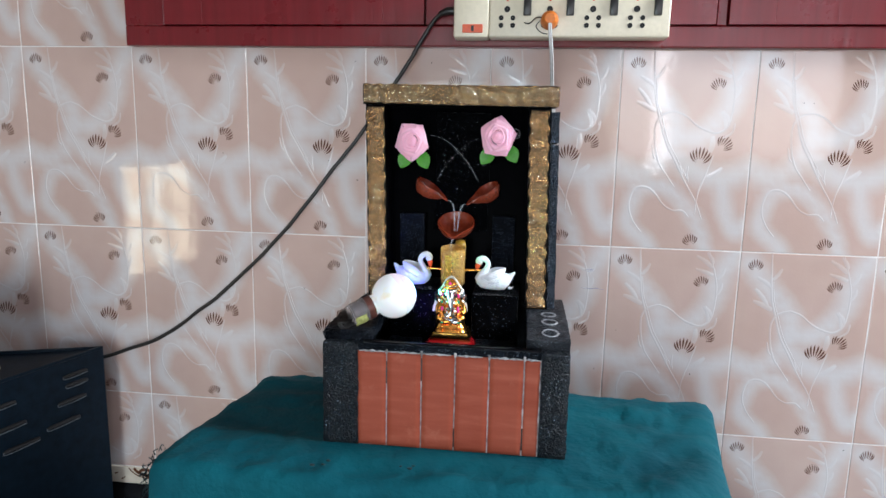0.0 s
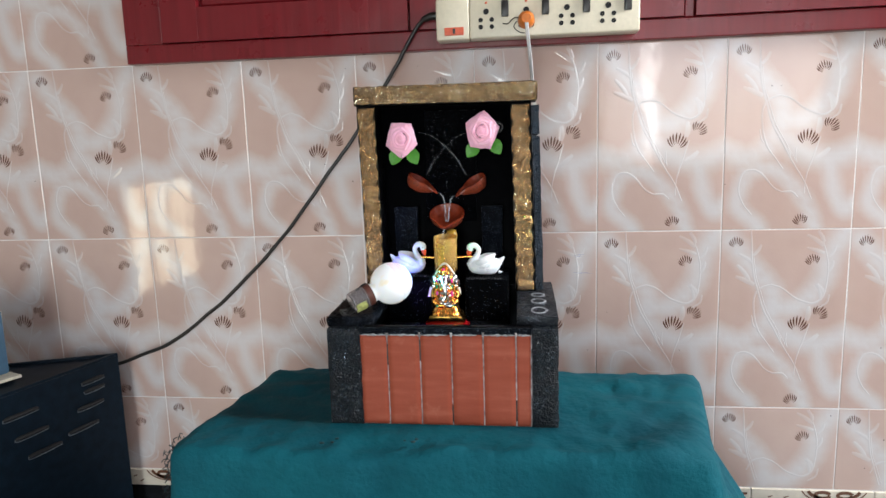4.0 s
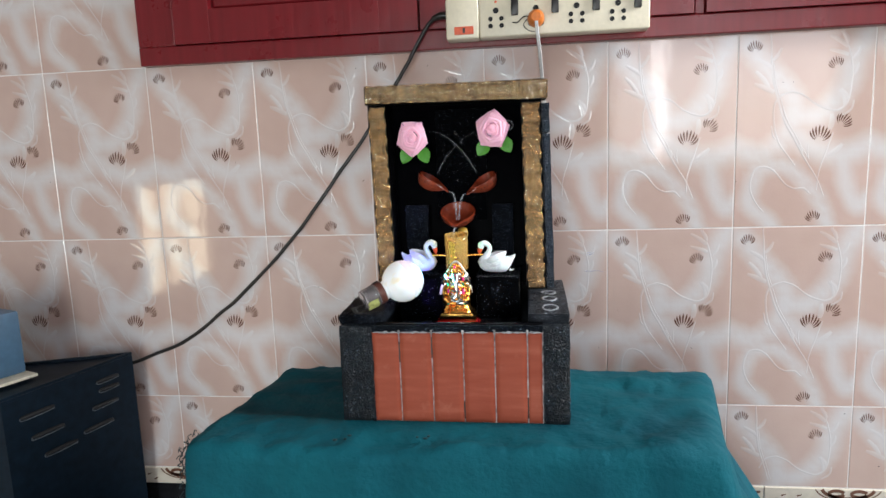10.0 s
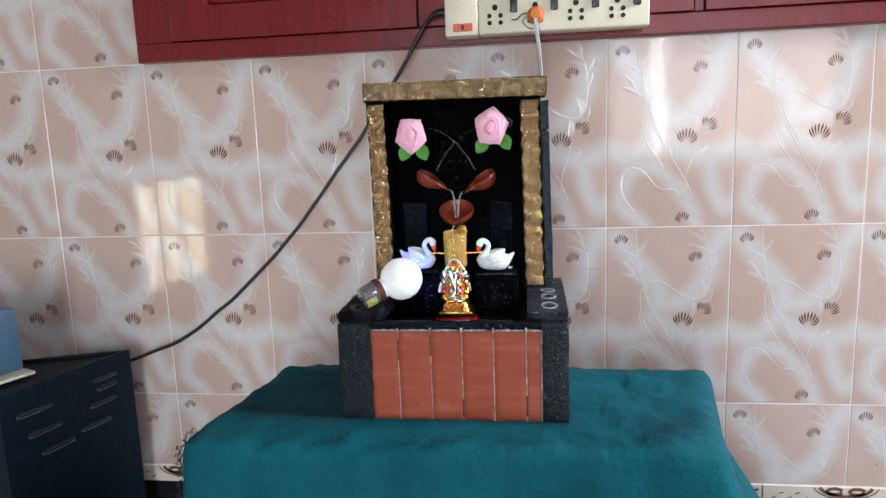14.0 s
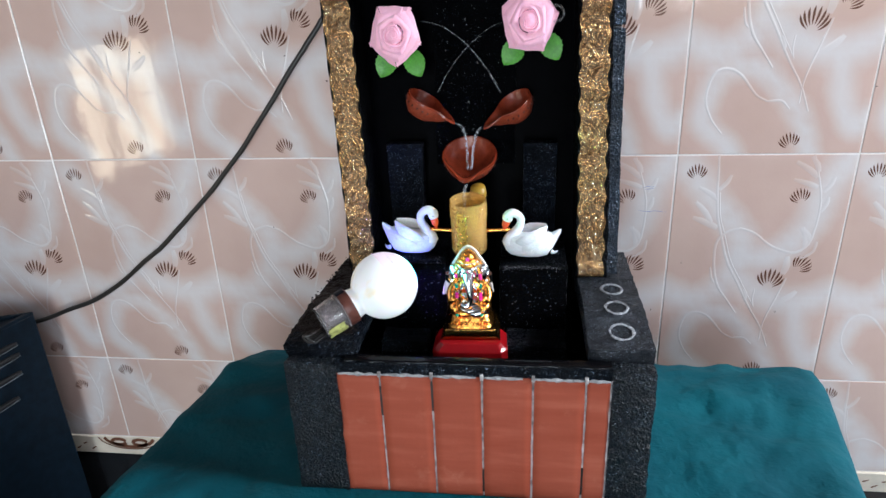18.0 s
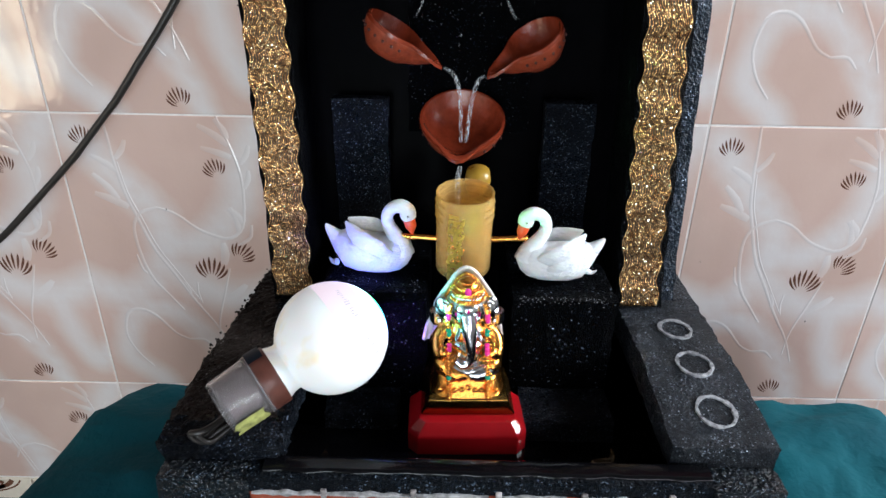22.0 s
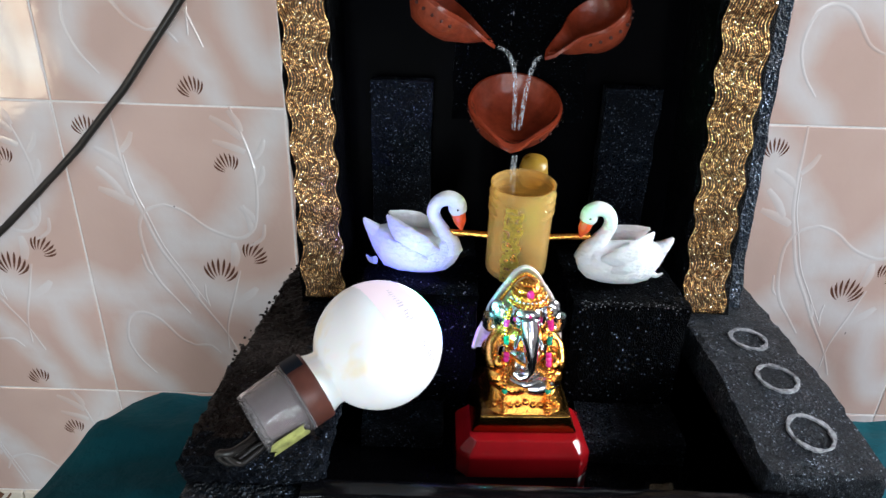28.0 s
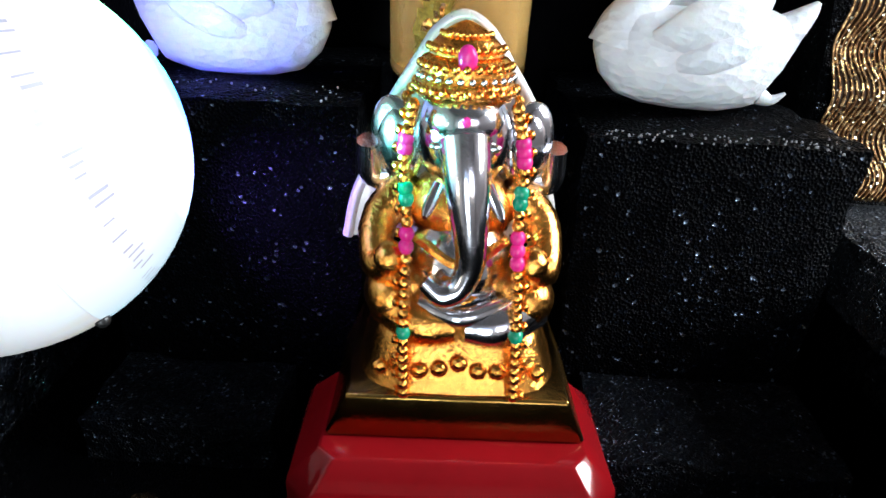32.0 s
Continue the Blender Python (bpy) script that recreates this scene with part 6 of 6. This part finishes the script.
def build_bulb():
    bulb = thing("led_bulb", tuple(BULB - BAX * 0.05), "glowing white globe bulb in a clear cup holder on foam", "bulb")
    m = frame_of(BULB, BAX, (0, 0, 1)) @ Matrix.Rotation(radians(90), 4, "Y")

    def add(name, bm, mat, label="", smooth=True, parent=None):
        ob = part(name, bm, mat, None, label, smooth)
        ob.matrix_world = m
        ob.parent = bulb
        ob.matrix_parent_inverse = bulb.matrix_basis.inverted()
        return ob

    r = BR_
    split = radians(6)
    dome = [(r * math.cos(a), r * math.sin(a)) for a in (split + (math.pi / 2 - 0.004 - split) * i / 14 for i in range(15))]
    add("dome", lathe(bmesh.new(), dome, sides=40), DOME, "glowing white dome")
    neck = [(r * 0.998 * math.cos(a), r * 0.998 * math.sin(a)) for a in (split - (radians(63.5) + split) * i / 12 for i in range(13))]
    neck += [(0.0114, -0.0243), (0.0117, -0.0262), (0.0124, -0.0280), (0.0130, -0.0294)]
    add("body", lathe(bmesh.new(), neck, sides=40), MILK, "milky white plastic body")
    rnd = random.Random(31)
    for q in range(48):
        if rnd.random() < 0.2:
            continue
        a, lat = radians(-178 + 3.1 * q), 23 + rnd.uniform(-1, 1)
        p0, p1 = (Vector((math.cos(radians(b)) * math.cos(a), math.cos(radians(b)) * math.sin(a), math.sin(radians(b)))) * (r + 0.00008) for b in (lat, lat + rnd.uniform(3, 6)))
        t = Vector((-math.sin(a), math.cos(a), 0)) * rnd.uniform(0.00012, 0.00022)
        bar = bmesh.new()
        bar.faces.new([bar.verts.new(p) for p in (p0 - t, p0 + t, p1 + t, p1 - t)])
        add("printed_bar", bar, FADED, "", False)
    dot = ball(bmesh.new(), Vector((math.cos(radians(6)) * math.cos(radians(-35)), math.cos(radians(6)) * math.sin(radians(-35)), math.sin(radians(6)))) * r, 0.0011, 0, 8, 6)
    add("dark_speck", dot, INK, "small dark burn mark")
    add("collar", lathe(bmesh.new(), [(0.0124, -0.0286), (0.0136, -0.0286), (0.0139, -0.0296), (0.0139, -0.0362), (0.0135, -0.0371), (0.0112, -0.0371)], sides=36), COLLAR, "brown collar of the holder", 40)
    add("cup", lathe(bmesh.new(), [(0.0122, -0.0366), (0.0141, -0.0366), (0.0143, -0.0379), (0.0136, -0.0387), (0.0124, -0.0544), (0.0120, -0.0560), (0.0002, -0.0562), (0.0002, -0.0550), (0.0114, -0.0546), (0.0127, -0.0389)], sides=36), CLEAR, "clear plastic cup", 40)
    add("core", lathe(bmesh.new(), [(0.0002, -0.0376), (0.0106, -0.0376), (0.0112, -0.0414), (0.0104, -0.0529), (0.0002, -0.0534)], sides=28), CUPFILL, "mauve-grey holder inside the cup", 40)
    strip = bmesh.new()
    rows = []
    for s in range(7):
        a = radians(150 + s * 7)
        rows.append([strip.verts.new((0.0148 * math.cos(a), 0.0148 * math.sin(a), zz)) for zz in (-0.0299, -0.0339, -0.0369)])
    for a, b in zip(rows, rows[1:]):
        for q in (0, 1):
            strip.faces.new([a[q], a[q + 1], b[q + 1], b[q]])
    add("tape", strip, METALBOX, "scrap of blue-grey tape on the collar")
    tape = bmesh.new()
    rows = []
    for s in range(12):
        a = radians(-88 + s * 7)
        rows.append([tape.verts.new(((0.0139 + 0.0004 * math.sin(s * 2.3)) * math.cos(a), (0.0139 + 0.0004 * math.cos(s * 3.1)) * math.sin(a), zz)) for zz in (-0.0404 - 0.001 * math.sin(s), -0.0474, -0.0544 + 0.001 * math.cos(s * 1.6))])
    for a, b in zip(rows, rows[1:]):
        for q in (0, 1):
            tape.faces.new([a[q], a[q + 1], b[q + 1], b[q]])
    add("tape", tape, TAPE, "yellow-green tape at the cup's underside")
    wire = bmesh.new()
    f = m.inverted()
    w0 = BULB - BAX * 0.0556
    for o, q in ((0.0, 0.0), (0.003, 0.004)):
        pts = [w0 + Vector((0, o, -0.006)), w0 + Vector((-0.006, -0.008 + o, -0.006 - q)), Vector((0.458 + o, -0.366, 1.004)), Vector((0.462 + o, -0.364, 0.998)), Vector((0.470 + o, -0.358, 1.0015)), Vector((0.480, -0.353 + o, 1.002))]
        tube(wire, [f @ p for p in pts], 0.0014, 8, 26)
    add("wire", wire, BLACKPL, "black twin wire from the holder")


build_bulb()


def spot(name, eye, target, power, colour, angle, blend=0.6):
    s = new(name, bpy.data.lights.new(name, "SPOT"))
    s.data.energy, s.data.color, s.data.spot_size, s.data.spot_blend, s.data.shadow_soft_size = power, colour, radians(angle), blend, 0.004
    s.matrix_world = look(eye, target)


# coloured LEDs of the bulb, shining out of its dome
for nm, tgt, pw, col, an in (("bulb_led_green", (0.67, -0.245, 1.105), 0.26, (0.15, 1.0, 0.30), 34), ("bulb_led_blue", (0.52, -0.22, 1.05), 0.13, (0.12, 0.15, 1.0), 90), ("bulb_led_cyan", (0.575, -0.30, 1.03), 0.42, (0.08, 1.0, 0.75), 46), ("bulb_led_violet", (0.55, -0.27, 1.0), 0.11, (0.35, 0.15, 1.0), 80)):
    way = (Vector(tgt) - BULB).normalized()
    spot(nm, tuple(BULB + way * (BR_ + 0.0045)), tgt, pw, col, an)


# ---- pieces of the wall, last ----
FULL = tile_mesh()
LOW = tile_mesh(0.0, TW, 0.48)
for col in range(-4, 13):
    for row in range(-4, 3):
        if row < 0 and 0 <= col <= 9:
            continue
        ob = new("tile", LOW if row == 2 else FULL)
        ob.location = (col * TW, 0.0095, TOP - row * TH)
        under(ob, wall_north)
for i in range(17):
    x0 = -0.95 + i * 0.2 + 0.015
    if x0 < X0 or x0 + 0.198 > X1:
        continue
    z0, z1 = 0.560, 0.5925
    bm = bmesh.new()
    box(bm, x0 + 0.001, x0 + 0.199, -0.0035, 0.013, z0, z1, 0.001, 1, 0)
    y = -0.0039

    def arc(cx, cz, r0, r1, a0, a1, wide):
        pts = [(cx + (r0 + (r1 - r0) * s / 14) * math.cos(a0 + (a1 - a0) * s / 14), cz + 0.45 * (r0 + (r1 - r0) * s / 14) * math.sin(a0 + (a1 - a0) * s / 14)) for s in range(15)]
        pts = [(px, min(max(pz, z0 + 0.001), z1 - 0.001)) for px, pz in pts]
        ribbon(bm, pts, [wide] * 15, y, 1, 0.0)

    if i % 2 == 0:
        cx = x0 + 0.135
        arc(cx, z1 + 0.002, 0.052, 0.052, math.pi, 2 * math.pi, 0.0022)
        arc(cx, z1 + 0.002, 0.042, 0.042, math.pi, 2 * math.pi, 0.006)
        for dx in (-0.018, 0.018):
            arc(cx + dx, z1 - 0.008, 0.012, 0.012, 0.2, math.pi * 1.95, 0.006)
        for q in range(5):
            ribbon(bm, [(x0 + 0.015 + q * 0.013, z0 + 0.008 + (q % 2) * 0.010), (x0 + 0.023 + q * 0.013, z0 + 0.013 + (q % 2) * 0.008)], [0.003, 0.0015], y, 1, 0.0)
    else:
        ribbon(bm, [(x0 + 0.004 + 0.019 * s, z0 + 0.008 + 0.016 * (s / 10) ** 2) for s in range(11)], [0.005 + 0.001 * math.sin(s) for s in range(11)], y, 1, 0.0)
        for q in range(4):
            ribbon(bm, [(x0 + 0.03 + q * 0.012, z1 - 0.006 - (q % 2) * 0.003), (x0 + 0.037 + q * 0.012, z1 - 0.005 - (q % 2) * 0.003)], [0.0035, 0.002], y, 1, 0.0)
    under(part("border_tile", bm, [BORDER, BORDER_INK]), wall_north)
for i in range(12):
    x0 = -0.75 + i * 0.3 - 0.07
    a, b = max(x0 + 0.001, X0 + 0.001), min(x0 + 0.299, X1 - 0.001)
    if b - a < 0.02:
        continue
    for z0, z1 in ((0.281, 0.559), (0.001, 0.279)):
        under(part("skirting_tile", boxed(a, b, -0.001, 0.013, z0, z1, 0.001, 1), BLACKTILE), wall_north)

# pen scribble and specks on the glaze
PEN = plain("blue_pen_ink", (0.03, 0.09, 0.32), 0.4, grain=500)
for pts in (((0.763, 1.0045), (0.768, 1.0068), (0.773, 1.0062), (0.778, 1.0072)), ((0.765, 1.0028), (0.771, 1.0036), (0.777, 1.0045)), ((0.760, 0.9760), (0.771, 0.9748), (0.781, 0.9755), (0.793, 0.9740))):
    bm = tube(bmesh.new(), [(x, -0.0007, z) for x, z in pts], [0.0001, 0.0003, 0.0003, 0.0001], 6, 12, 0, 0.4)
    under(part("pen_mark", bm, PEN, None, "blue pen mark on a tile", True), wall_north)
rnd = random.Random(17)
for q in range(26):
    x, z = rnd.uniform(-0.3, 1.4), rnd.uniform(0.62, 1.33)
    bm = ball(bmesh.new(), (x, -0.0006, z), (rnd.uniform(0.0006, 0.0014), 0.0003, rnd.uniform(0.0005, 0.0012)), 0, 7, 5)
    under(part("dark_speck", bm, INK), wall_north)
